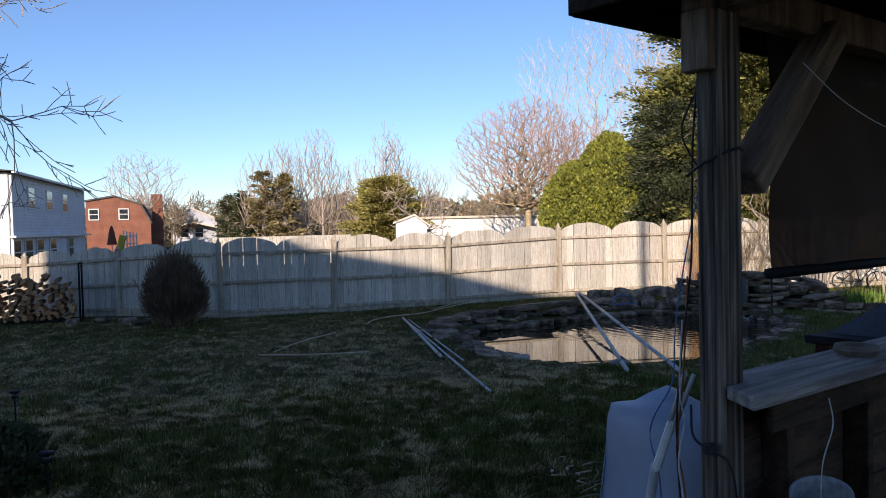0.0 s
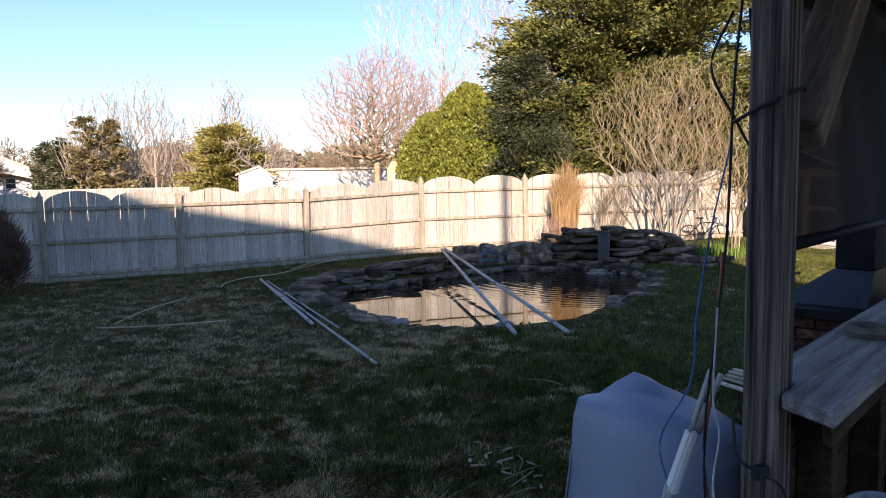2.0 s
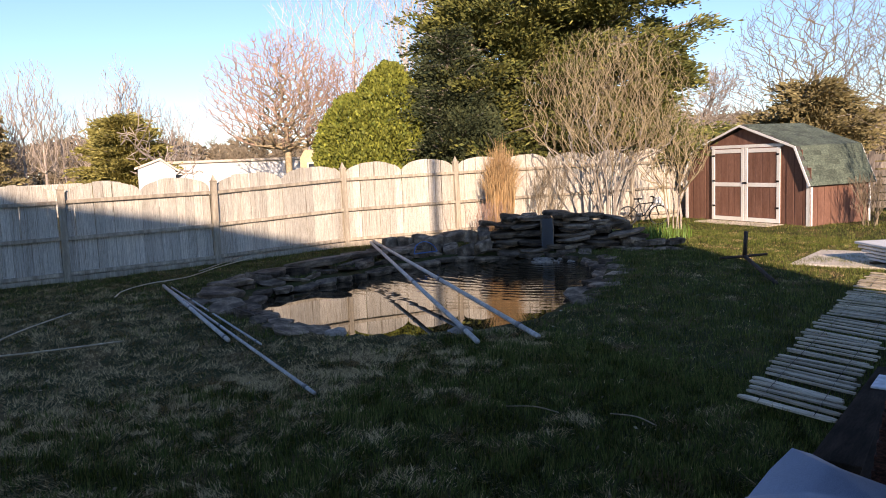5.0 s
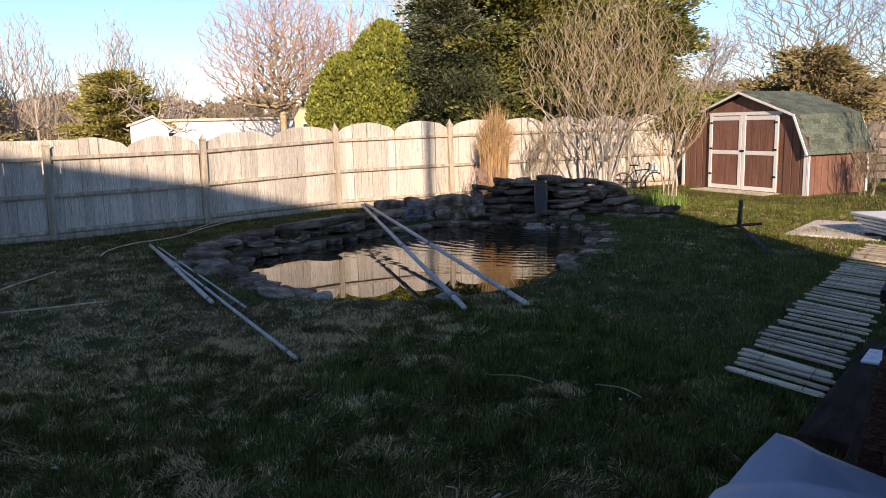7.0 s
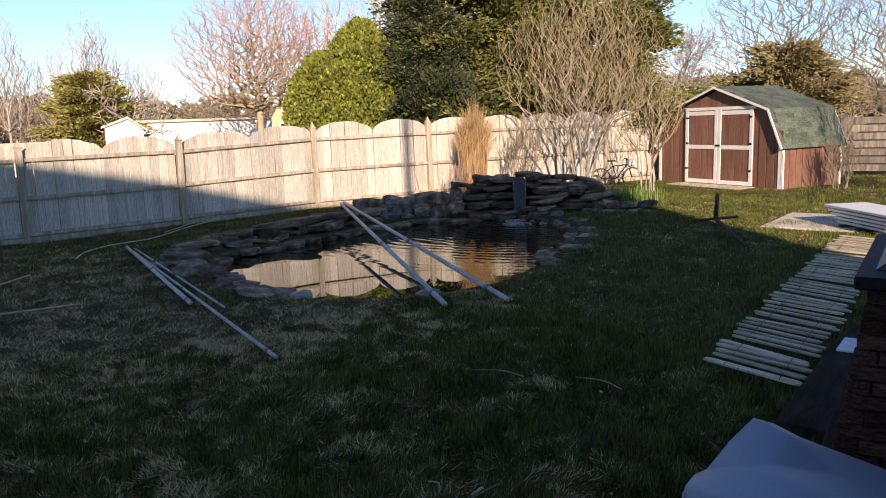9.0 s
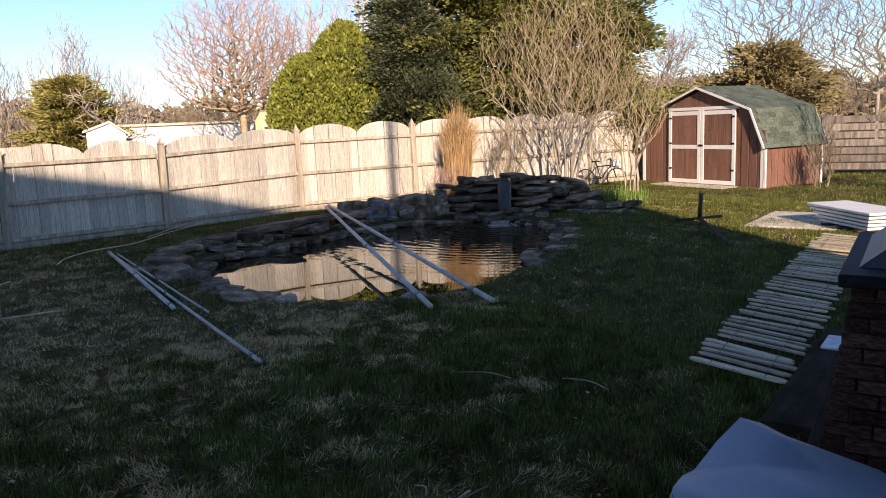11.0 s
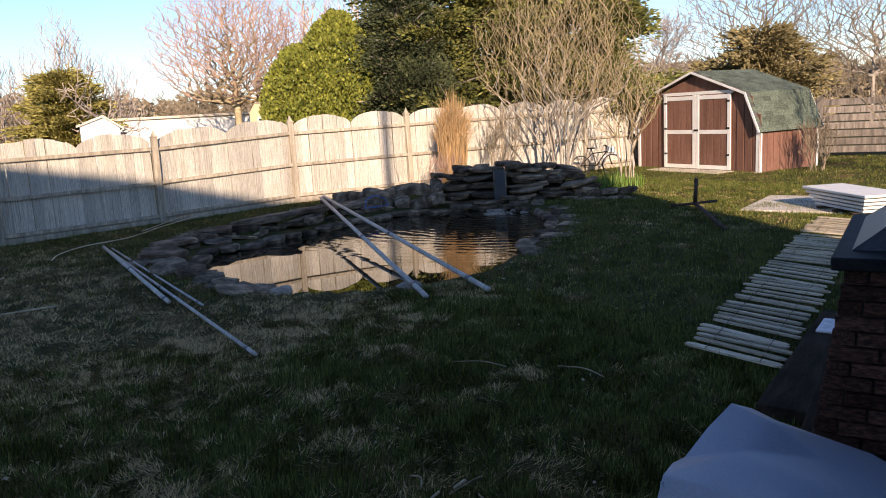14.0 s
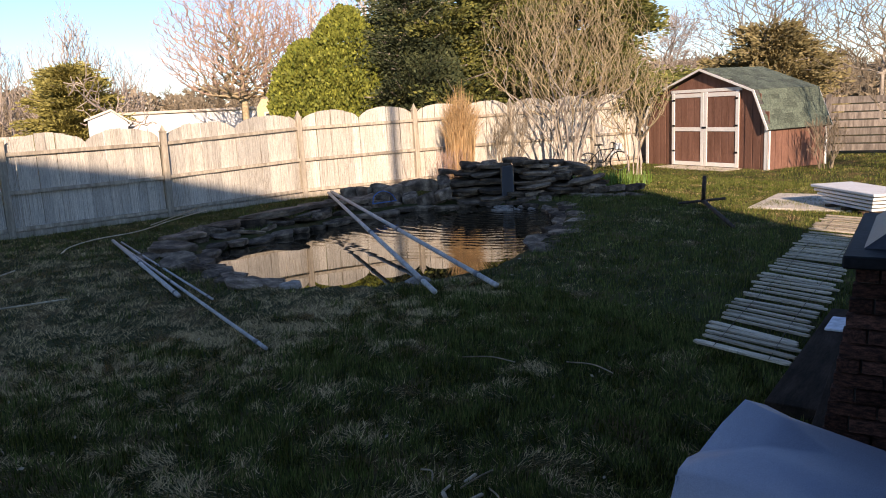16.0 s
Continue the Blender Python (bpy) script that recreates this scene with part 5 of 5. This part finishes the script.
brickh = thing("brick_house", (-10.9, 67.0, 0), 4, "red brick house with a steep gambrel end and unseen thin brick stack added to cast a soft shadow on the fence", "house")
bm = bmesh.new()
prism(bm, [(0, 0), (5.0, 0), (5.0, 2.4), (4.2, 3.9), (2.2, 4.6), (0, 4.2)], 0, 6)
part("wall", bm, M_HOUSEBRICK, brickh, "red brick gable wall")
bm = bmesh.new()
prism(bm, [(5.05, 2.35), (5.15, 2.35), (4.3, 4.0), (2.2, 4.75), (-0.1, 4.35), (-0.1, 4.22), (2.2, 4.61), (4.2, 3.91)], -0.15, 6.1)
part("roof", bm, M_DARKROOF, brickh, "dark steep roof")
boxed("chimney", (5.0, 5.9, 2.2, 3.0, 0, 4.9), M_HOUSEBRICK, brickh, "tall unseen thin brick stack added to cast a soft shadow on the fence")
for x in (0.6, 2.9):
    window(brickh, x, 2.75, 0.65, 0.8)
greyh = thing("grey_house", (-6.34, 90.32, 0), 2, "grey-sided two-storey house with pale gable edges", "house")
bm = bmesh.new()
prism(bm, [(0, 0), (4.83, 0), (4.83, 2.90), (2.03, 4.15), (0, 3.05)], 0, 6)
part("wall", bm, M_GREYHOUSE, greyh)
bm = bmesh.new()
prism(bm, [(-0.25, 2.95), (2.03, 4.15), (5.08, 2.80), (5.08, 2.95), (2.03, 4.32), (-0.25, 3.10)], -0.2, 6.1)
part("roof", bm, M_CONCRETE, greyh, "pale roof edge")
bm = bmesh.new()
prism(bm, [(0.2, 1.85), (2.17, 2.55), (5.73, 1.65), (5.73, 1.80), (2.17, 2.70), (0.2, 2.00)], -1.6, -0.004)
part("porch_roof", bm, M_CONCRETE, greyh, "lower pale gable roof")
window(greyh, 1.3, 0.9, 0.9, 1.0)
window(greyh, 2.90, 0.9, 0.9, 1.0)
brolly = thing("garden_umbrella", (-7.5, 58.0, 0), 0, "closed rust-red garden umbrella beyond the fence", "umbrella")
piped("pole", [(0, 0, 0), (0, 0, 2.1)], 0.03, M_TRIM, brolly)
piped("canopy", [(0, 0, 0.75), (0, 0, 1.1), (0, 0, 1.7), (0, 0, 2.12)], lambda f: 0.34 * (1 - f) ** 0.7 + 0.03, M_UMBRELLA, brolly, "folded rust-red cloth", sides=10)
deck = thing("deck_rail", (-6.75, 58.0, 0), 0, "white railing of a neighbour's deck", "railing")
for k in range(5):
    boxed("post", (k * 0.22, k * 0.22 + 0.09, 0, 0.09, 0, 1.75 - 0.05 * k), M_TRIM, deck)
boxed("handrail", (0.0, 0.97, -0.03, -0.002, 1.30, 1.40), M_TRIM, deck)
boxed("handrail", (0.0, 0.97, -0.03, -0.002, 0.75, 0.83), M_TRIM, deck)
chute_toy = thing("play_slide", (-7.0, 57.6, 0), 0, "bright yellow plastic play slide", "slide")
bm = bmesh.new()
prism(bm, [(-0.1, 0.0), (0.12, 0.0), (0.5, 1.35), (0.1, 1.45), (-0.05, 0.9)], 0, 0.5)
part("chute", bm, M_SLIDE, chute_toy)
far_fence = boxed("far_fence", (0.6, 6.8, 34.0, 34.1, 0, 1.30), M_FENCE, None, bevel=0.01)
tagged(far_fence, "long low wooden fence across the neighbouring yard", "fence", kind="structure")
pool = thing("white_building", (13.1, 52.2, 0), -17, "long low white-walled building beyond the yards", "building")
boxed("wall", (0, 10.9, 0, 4, 0, 2.1), M_TRIM, pool, bevel=0.02)
boxed("roof", (-0.2, 11.1, -0.2, 4.2, 2.101, 2.25), M_CONCRETE, pool, "flat pale roof")
yel = thing("yellow_playhouse", (16.65, 35.6, 0), -22, "small yellow garden shed beyond the fence", "shed")
bm = bmesh.new()
prism(bm, [(0, 0), (1.1, 0), (1.15, 1.9), (0.95, 2.35), (0.25, 2.4), (0, 2.0)], 0, 1.2)
part("wall", bm, M_YELLOW, yel)
window(yel, 0.6, 1.2, 0.4, 0.5, frame_mat=M_CONCRETE)
hut = thing("garden_hut", (9.75, 38.4, 0), -10, "small pale garden hut with a low gable", "shed")
bm = bmesh.new()
prism(bm, [(0, 0), (1.65, 0), (1.65, 1.65), (1.0, 2.15), (0, 1.8)], 0, 1.8)
part("wall", bm, M_SIDING, hut)
bm = bmesh.new()
prism(bm, [(-0.15, 1.75), (1.0, 2.16), (1.8, 1.58), (1.8, 1.68), (1.0, 2.27), (-0.15, 1.85)], -0.1, 1.9)
part("roof", bm, M_CONCRETE, hut)

# grey rail fence behind the shed
rail_fence = thing("rail_fence", (0, 0, 0), 0, "grey weathered board and rail fence beyond the shed", "fence", kind="structure")
rf = [(18.8, 12.9), (20.4, 10.2), (21.6, 7.6), (22.6, 5.0), (23.4, 2.0)]
for (x0, y0), (x1, y1) in zip(rf, rf[1:]):
    span, yaw = math.hypot(x1 - x0, y1 - y0), math.degrees(math.atan2(y1 - y0, x1 - x0))
    holder = pose(x0, y0, 0, 0, 0, yaw)
    ob = boxed("post", (-0.06, 0.06, -0.1, 0.0, 0, 1.4), M_RAIL, rail_fence)
    ob.matrix_basis = holder
    for z in (0.10, 0.28, 0.46, 0.64, 0.82, 1.0, 1.18):
        ob = boxed("rail", (-0.05, span + 0.05, -0.07, -0.03, z, z + 0.15), M_RAIL, rail_fence)
        ob.matrix_basis = holder
# ---- things on the lawn to the right ----
for n_, (start, count) in enumerate((((6.50, 3.46), 19), ((8.62, 4.28), 18), ((10.66, 5.05), 10))):
    panel = thing("picket_panel", (start[0], start[1], 0.0), 21.3, "pale picket fence panel lying flat on the grass", "fence panel", "picket panels on the grass")
    bm = bmesh.new()
    outline = [(-0.021, -0.60), (-0.012, -0.64), (0.012, -0.64), (0.021, -0.60), (0.021, -0.04), (0.012, 0.0), (-0.012, 0.0), (-0.021, -0.04)]
    lo = [bm.verts.new((x, y, 0.030)) for x, y in outline]
    hi = [bm.verts.new((x, y, 0.043)) for x, y in outline]
    bm.faces.new(lo[::-1])
    bm.faces.new(hi)
    for k in range(8):
        bm.faces.new((lo[k], lo[(k + 1) % 8], hi[(k + 1) % 8], hi[k]))
    me = bpy.data.meshes.new("picket")
    bm.to_mesh(me)
    bm.free()
    me.materials.append(M_PICKET)
    for k in range(count):
        ob = new("picket", me)
        ob.parent = panel
        ob.matrix_basis = pose(0.08 + k * 0.115 + srng.uniform(-0.018, 0.018), srng.uniform(-0.03, 0.03), srng.uniform(-0.004, 0.008), srng.uniform(-0.6, 0.6), srng.uniform(-4, 4), -21 + srng.uniform(-3, 3)) @ Matrix.Diagonal((srng.uniform(0.72, 1.28), 1, 1, 1))
    for y in (-0.14, -0.48):
        piped("wire", [(0.04 + 0.36 * y, y, 0.046), (count * 0.058 + 0.36 * y, y + 0.012, 0.047), (count * 0.115 - 0.02 + 0.36 * y, y, 0.046)], 0.0022, M_STEEL, panel, "twisted binding wire", sides=5)
slab = thing("concrete_slab", (12.3, 6.1, 0), 18, "pale concrete slab set in the grass in the sun", "slab", kind="structure")
boxed("top", (-0.2, 1.45, -0.62, 0.66, -0.06, 0.022), M_CONCRETE, slab, bevel=0.02)
stack = thing("siding_stack", (11.95, 5.02, 0), 60, "stack of long white siding lengths on timber bearers", "building material")
for k in range(5):
    boxed("length", (0.05 * (4 - k), 1.22 + 0.03 * k, -0.50 - 0.02 * k, -0.03 * (4 - k), 0.051 + k * 0.052, 0.085 + k * 0.052), M_TRIM, stack, bevel=0.006)
for k in range(4):
    for x in (0.3, 0.95):
        boxed("spacer", (x, x + 0.05, -0.44, -0.14, 0.0852 + k * 0.052, 0.1028 + k * 0.052), M_DARKWOOD, stack, "thin timber spacer", bevel=0.002)
for x in (0.25, 0.6, 0.95):
    boxed("bearer", (x, x + 0.09, -0.46, -0.03, 0.0, 0.05), M_DARKWOOD, stack, "dark timber bearer")
tool = thing("digging_tool", (0, 0, 0), 0, "rusty steel post puller standing in the grass", "tool")
piped("upright", [(11.08, 6.73, 0.52), (11.12, 6.78, 0.17)], 0.026, M_STEEL, tool)
piped("crossbar", [(10.88, 6.98, 0.17), (11.34, 6.60, 0.21)], 0.018, M_STEEL, tool)
piped("handle", [(11.12, 6.78, 0.19), (10.42, 5.84, 0.02)], 0.026, M_STEEL, tool)
beam = boxed("dark_timber", (0.0, 1.9, -0.13, 0.13, 0.0, 0.08), M_ROOF, None)
beam.matrix_basis = pose(5.95, 2.46, 0, 0, 0, 19.5)
tagged(beam, "blackened wet timber lying beside the picket panels", "timber")
brk = boxed("metal_bracket", (0, 0.30, 0, 0.13, 0.081, 0.097), M_SIDING, None)
brk.matrix_basis = pose(7.22, 2.86, 0, 0, 0, 19.5)
tagged(brk, "small pale galvanised bracket resting on dark timber", "bracket")

# ---- wood pile and small things at the far left ----
pile = thing("woodpile", (-1.0, 13.75, 0), 4, "stack of split firewood in a black steel rack", "firewood")
wr = random.Random(6)
bm = bmesh.new()
n = 7
lo = [bm.verts.new((0.5 * math.cos(k * math.tau / n), 0, 0.5 * math.sin(k * math.tau / n))) for k in range(n)]
hi = [bm.verts.new((0.5 * math.cos(k * math.tau / n), 1, 0.5 * math.sin(k * math.tau / n))) for k in range(n)]
bm.faces.new(lo)
bm.faces.new(hi[::-1])
for k in range(n):
    bm.faces.new((lo[(k + 1) % n], lo[k], hi[k], hi[(k + 1) % n]))
log = bpy.data.meshes.new("log")
bm.to_mesh(log)
bm.free()
log.materials.append(M_LOGEND)
for row in range(9):
    for c_ in range(17):
        h = 0.1 + row * 0.098
        if h > 0.95 - 0.2 * (c_ / 17) + wr.uniform(-0.05, 0.1):
            continue
        ob = new("log", log)
        ob.parent = pile
        d = wr.uniform(0.085, 0.125)
        ob.matrix_basis = pose(-1.83 + c_ * 0.112 + wr.uniform(-0.03, 0.05), wr.uniform(-0.07, 0.04), h + wr.uniform(-0.02, 0.02), 0, wr.uniform(0, 360), 0) @ Matrix.Diagonal((d * wr.uniform(0.8, 1.2), 0.4, d * wr.uniform(0.45, 1.0), 1))
for x in (-1.95, 0.12):
    for y in (-0.02, 0.36):
        boxed("rack_post", (x, x + 0.035, y, y + 0.035, 0, 1.1), M_BLACK, pile, "black steel upright")
    boxed("rack_bar", (x, x + 0.035, 0.016, 0.36, 1.065, 1.1), M_BLACK, pile, "black steel bar")
for z in (0.02,):
    boxed("rack_bar", (-1.915, 0.12, 0.05, 0.085, z, z + 0.035), M_BLACK, pile, "black steel bar")
    boxed("rack_bar", (-1.915, 0.12, 0.28, 0.315, z, z + 0.035), M_BLACK, pile, "black steel bar")

for x, y, w in ((-0.35, 13.3, 0.5), (0.1, 12.9, 0.35), (-0.9, 13.2, 0.3), (0.35, 12.6, 0.4)):
    rock = new("rock", chunks[int(w * 10) % 7])
    rock.matrix_basis = pose(x, y, -0.02, 4, -3, w * 500) @ Matrix.Diagonal((w, w * 0.8, 0.3, 1))
    tagged(rock, "grey fieldstone lying on the bed by the fence", "rock", "rocks by the fence")

# ---- cords, bucket and tool by the bar ----
cords = [("extension_cord", "black extension cord hung down the pavilion post", M_CORD, 0.004, [(3.84, 0.74, 2.12), (3.80, 0.78, 1.97), (3.845, 0.73, 1.82), (3.87, 0.69, 1.74), (3.872, 0.685, 1.83), (3.86, 0.70, 2.12)]),
         ("extension_cord", "black extension cord hung down the pavilion post", M_CORD, 0.004, [(3.79, 0.66, 2.14), (3.775, 0.67, 1.9), (3.77, 0.68, 1.5), (3.73, 0.68, 1.2), (3.71, 0.69, 0.9), (3.72, 0.68, 0.5), (3.70, 0.70, 0.01)]),
         ("blue_rope", "thin blue rope hanging beside the post", M_CORD_BLUE, 0.0026, [(3.84, 0.74, 1.75), (3.80, 0.77, 1.5), (3.77, 0.79, 1.25), (3.76, 0.80, 1.05), (3.70, 0.86, 0.86), (3.72, 0.82, 0.62), (3.70, 0.84, 0.01)]),
         ("orange_cord", "orange cord dangling along the post's foot", M_CORD_ORANGE, 0.0035, [(3.755, 0.68, 1.45), (3.74, 0.69, 1.1), (3.72, 0.70, 0.85), (3.73, 0.67, 0.6), (3.70, 0.72, 0.01)]),
         ("hanging_cable", "thin white cable looped round the post", M_CORD_WHITE, 0.003, [(3.72, 0.66, 1.3), (3.70, 0.65, 1.05), (3.71, 0.635, 0.95), (3.675, 0.62, 0.82), (3.68, 0.60, 0.68), (3.70, 0.58, 0.4), (3.68, 0.60, 0.01)]),
         ("black_cord", "black cord with a plug at the post", M_CORD, 0.0045, [(3.70, 0.58, 1.02), (3.69, 0.55, 0.92), (3.72, 0.50, 0.885), (3.775, 0.475, 0.84), (3.80, 0.47, 0.70), (3.81, 0.46, 0.4), (3.80, 0.46, 0.01)]),
         ("black_cord", "black cord tied round the post's head", M_CORD, 0.005, [(3.72, 0.62, 1.80), (3.735, 0.53, 1.84), (3.82, 0.49, 1.88), (3.88, 0.53, 1.88)]),
         ("hanging_cable", "white cable drooping from the counter into the bucket", M_CORD_WHITE, 0.0022, [(4.10, 0.40, 1.05), (4.08, 0.36, 0.97), (4.04, 0.36, 0.85), (4.04, 0.37, 0.70), (4.06, 0.38, 0.55)]),
         ("string_line", "thin white string sagging under the roof", M_CORD_WHITE, 0.0018, [(4.05, 0.45, 2.16), (4.20, 0.42, 2.02), (4.45, 0.45, 1.93), (4.9, 0.6, 1.92)])]
for name_, lab, m_, rad, pts in cords:
    ob = piped(name_, pts, rad, m_)
    tagged(ob, lab, "cord")
plug = boxed("plug", (3.70, 3.745, 0.49, 0.52, 0.87, 0.905), M_CORD, None)
tagged(plug, "black plug hanging at the post on its cord", "plug")

tool2 = thing("string_trimmer", (0, 0, 0), 0, "white plastic garden tool with two thin poles leaning at the post", "garden tool")
a_, b_ = Vector((3.685, 0.795, 0.73)), Vector((3.74, 0.765, 0.92))
bm = bmesh.new()
bar(bm, a_, b_, 0.055, 0.03)
bmesh.ops.bevel(bm, geom=bm.edges[:], offset=0.008, segments=2, affect="EDGES")
part("housing", bm, M_TRIM, tool2, "white plastic housing")
piped("pole", [b_ + Vector((-0.012, 0, -0.01)), b_ + Vector((0.035, -0.03, 0.18))], 0.009, M_PVC, tool2)
piped("pole", [b_ + Vector((0.012, -0.005, -0.01)), b_ + Vector((0.06, -0.045, 0.17))], 0.009, M_PVC, tool2)
piped("shaft", [a_ + Vector((0, 0, 0.02)), Vector((3.58, 0.86, 0.0))], 0.018, M_PVC, tool2)

bucket = thing("bucket", (4.11, 0.44, 0.0), 0, "white plastic bucket full of scraps under the bar", "bucket")
bm = bmesh.new()
rings = []
for r_, z in ((0.078, 0.44), (0.095, 0.72), (0.099, 0.725), (0.099, 0.74), (0.092, 0.74), (0.089, 0.72), (0.074, 0.47)):
    rings.append([bm.verts.new((r_ * math.cos(k * math.tau / 24), r_ * math.sin(k * math.tau / 24), z)) for k in range(24)])
for a, b in zip(rings, rings[1:]):
    for k in range(24):
        bm.faces.new((a[k], a[(k + 1) % 24], b[(k + 1) % 24], b[k]))
bm.faces.new(rings[0][::-1])
bm.faces.new(rings[-1])
bmesh.ops.rotate(bm, verts=bm.verts[:], cent=(0, 0, 0.6), matrix=Matrix.Rotation(radians(20), 3, Vector((0.65, -0.75, 0))))
part("pail", bm, M_PAIL, bucket, smooth=True)
piped("handle", [(-0.07, 0.07, 0.71), (-0.12, 0.01, 0.67), (-0.12, -0.05, 0.63), (-0.07, -0.10, 0.62), (0.03, -0.11, 0.66)], 0.0025, M_STEEL, bucket, "wire handle")
boxed("scrap", (-0.05, 0.01, -0.04, 0.03, 0.55, 0.66), M_STONE_TAN, bucket, "pale scrap inside")
boxed("scrap", (0.015, 0.06, -0.02, 0.04, 0.55, 0.64), M_DARKWOOD, bucket, "dark scrap inside")
crate = thing("crate", (4.12, 0.41, 0.0), PYAW, "low dark wooden box carrying the bucket", "box")
boxed("side", (-0.18, 0.18, -0.15, 0.13, 0.0, 0.42), M_DARKWOOD, crate, bevel=0.006)
tub = thing("blue_tub", (3.88, 0.20, 0.0), 0, "round blue plastic tub beside the bar", "tub")
bm = bmesh.new()
rings = []
for r_, z in ((0.10, 0.0), (0.125, 0.50), (0.132, 0.51), (0.132, 0.53), (0.11, 0.54)):
    rings.append([bm.verts.new((r_ * math.cos(k * math.tau / 24), r_ * math.sin(k * math.tau / 24), z)) for k in range(24)])
for a, b in zip(rings, rings[1:]):
    for k in range(24):
        bm.faces.new((a[k], a[(k + 1) % 24], b[(k + 1) % 24], b[k]))
bm.faces.new(rings[0][::-1])
bm.faces.new(rings[-1])
part("body", bm, M_BLUE, tub, smooth=True)

# ---- bits on the lawn ----
lr = random.Random(21)
for x, y, ln, a in ((5.41, 4.12, 0.35, 120), (5.75, 3.6, 0.32, 100), (4.28, 3.12, 0.12, 80), (4.42, 2.95, 0.2, 10), (4.25, 2.55, 0.28, 30), (4.35, 2.75, 0.24, 60), (4.15, 2.4, 0.2, 5), (4.3, 2.62, 0.3, 15)):
    dx, dy = ln / 2 * math.cos(radians(a)), ln / 2 * math.sin(radians(a))
    tw = piped("twig", [(x - dx, y - dy, 0.03), (x + 0.02, y - 0.01, 0.045), (x + dx, y + dy, 0.03)], 0.004, M_LITTER)
    tagged(tw, "pale broken twig lying on the lawn", "twig", "twigs on the lawn")
for k in range(14):
    x, y = lr.uniform(4.08, 4.42), lr.uniform(2.40, 3.05)
    ln, wd = lr.uniform(0.04, 0.11), lr.uniform(0.008, 0.022)
    chip = boxed("bark_chip", (-ln / 2, ln / 2, -wd / 2, wd / 2, 0.0, 0.012), M_LITTER, None, bevel=0.005)
    chip.matrix_basis = pose(x, y, ground_z(x, y) + 0.018, lr.uniform(-8, 8), lr.uniform(-8, 8), lr.uniform(0, 180))
    tagged(chip, "pale splinter of bark lying on the lawn", "bark", "bark splinters on the lawn")
n = 260
cx, cy = rng.uniform(0.5, 9.5, n), rng.uniform(1.8, 7.5, n)
cz = np.array([ground_z(x, y) for x, y in zip(cx, cy)]) + 0.03
v, f = leaf_quads(rng, np.stack([cx, cy, cz], axis=1), np.stack([rng.normal(0, 1, n), rng.normal(0, 1, n), rng.normal(0, 0.35, n)], axis=1), 0.032, 0.013)
ob = raw("fallen_leaves", v, f, M_LITTER)
tagged(ob, "small pale dead leaves scattered over the lawn", "leaves", kind="stuff")

net = thing("pond_net", (8.9, 11.2, 0.0), 20, "blue-handled pond net lying on the edging stones", "net")
piped("hoop", [(-0.28, 0, 0.12), (-0.2, 0.02, 0.24), (0, 0.02, 0.29), (0.2, 0.0, 0.22), (0.3, -0.02, 0.10)], 0.008, M_CORD_BLUE, net)
piped("handle", [(-0.28, 0, 0.12), (0.3, -0.02, 0.10)], 0.009, M_CORD_BLUE, net)

# bicycle leaning by the fence, behind the shrub
bike = thing("bicycle", (15.15, 12.3, 0.0), -32, "small black and white bicycle leaning at the fence behind the shrub", "bicycle")
for x in (-0.45, 0.45):
    bm = bmesh.new()
    tube(bm, [Vector((x + 0.27 * math.cos(k * math.tau / 24), 0, 0.29 + 0.27 * math.sin(k * math.tau / 24))) for k in range(25)], 0.022, 6)
    wheel = part("wheel", bm, M_CORD, bike, "black tyre", smooth=True)
    for k in range(6):
        a = k * math.tau / 6
        piped("spoke", [(x, 0, 0.29), (x + 0.26 * math.cos(a), 0, 0.29 + 0.26 * math.sin(a))], 0.004, M_STEEL, wheel, sides=4)
for a, b in (((-0.45, 0, 0.29), (-0.12, 0, 0.62)), ((-0.12, 0, 0.62), (0.3, 0, 0.65)), ((0.0, 0, 0.27), (0.3, 0, 0.65)), ((0.0, 0, 0.27), (-0.14, 0, 0.75)), ((0.45, 0, 0.29), (0.28, 0, 0.82)), ((-0.45, 0, 0.29), (0.0, 0, 0.27))):
    piped("frame_tube", [a, b], 0.016, M_BLACK, bike)
piped("handlebar", [(0.26, -0.22, 0.80), (0.28, 0, 0.83), (0.26, 0.22, 0.80)], 0.014, M_BLACK, bike)
bike.matrix_basis = bike.matrix_basis @ Matrix.Diagonal((0.76, 0.76, 0.76, 1))
boxed("saddle", (-0.26, -0.04, -0.06, 0.06, 0.75, 0.79), M_BLACK, bike)
bm = bmesh.new()
tube(bm, [Vector((0.45 + 0.31 * math.cos(a), 0, 0.29 + 0.31 * math.sin(a))) for a in np.linspace(0.5, 2.6, 9)], 0.03, 6)
part("mudguard", bm, M_TRIM, bike, "white mudguard", smooth=True)
boxed("basket", (0.30, 0.52, -0.12, 0.12, 0.62, 0.80), M_TRIM, bike, "white front basket", bevel=0.02)

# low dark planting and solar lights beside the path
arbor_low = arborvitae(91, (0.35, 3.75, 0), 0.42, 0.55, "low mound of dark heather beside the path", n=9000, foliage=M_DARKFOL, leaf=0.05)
arbor_low.name = "heather_mound"
arbor_low["category"] = "shrub"
for x, y in ((0.22, 5.65), (0.98, 3.5)):
    lamp = thing("solar_light", (x, y, 0), 0, "small black solar stake light in the lawn", "garden light", "solar lights")
    piped("stake", [(0, 0, -0.02), (0, 0, 0.22)], 0.008, M_BLACK, lamp)
    piped("lens", [(0, 0, 0.22), (0, 0, 0.27)], 0.03, M_PANE, lamp, "clear lens", sides=12)
    piped("cap", [(0, 0, 0.27), (0, 0, 0.285)], 0.045, M_BLACK, lamp, "black cap", sides=12)
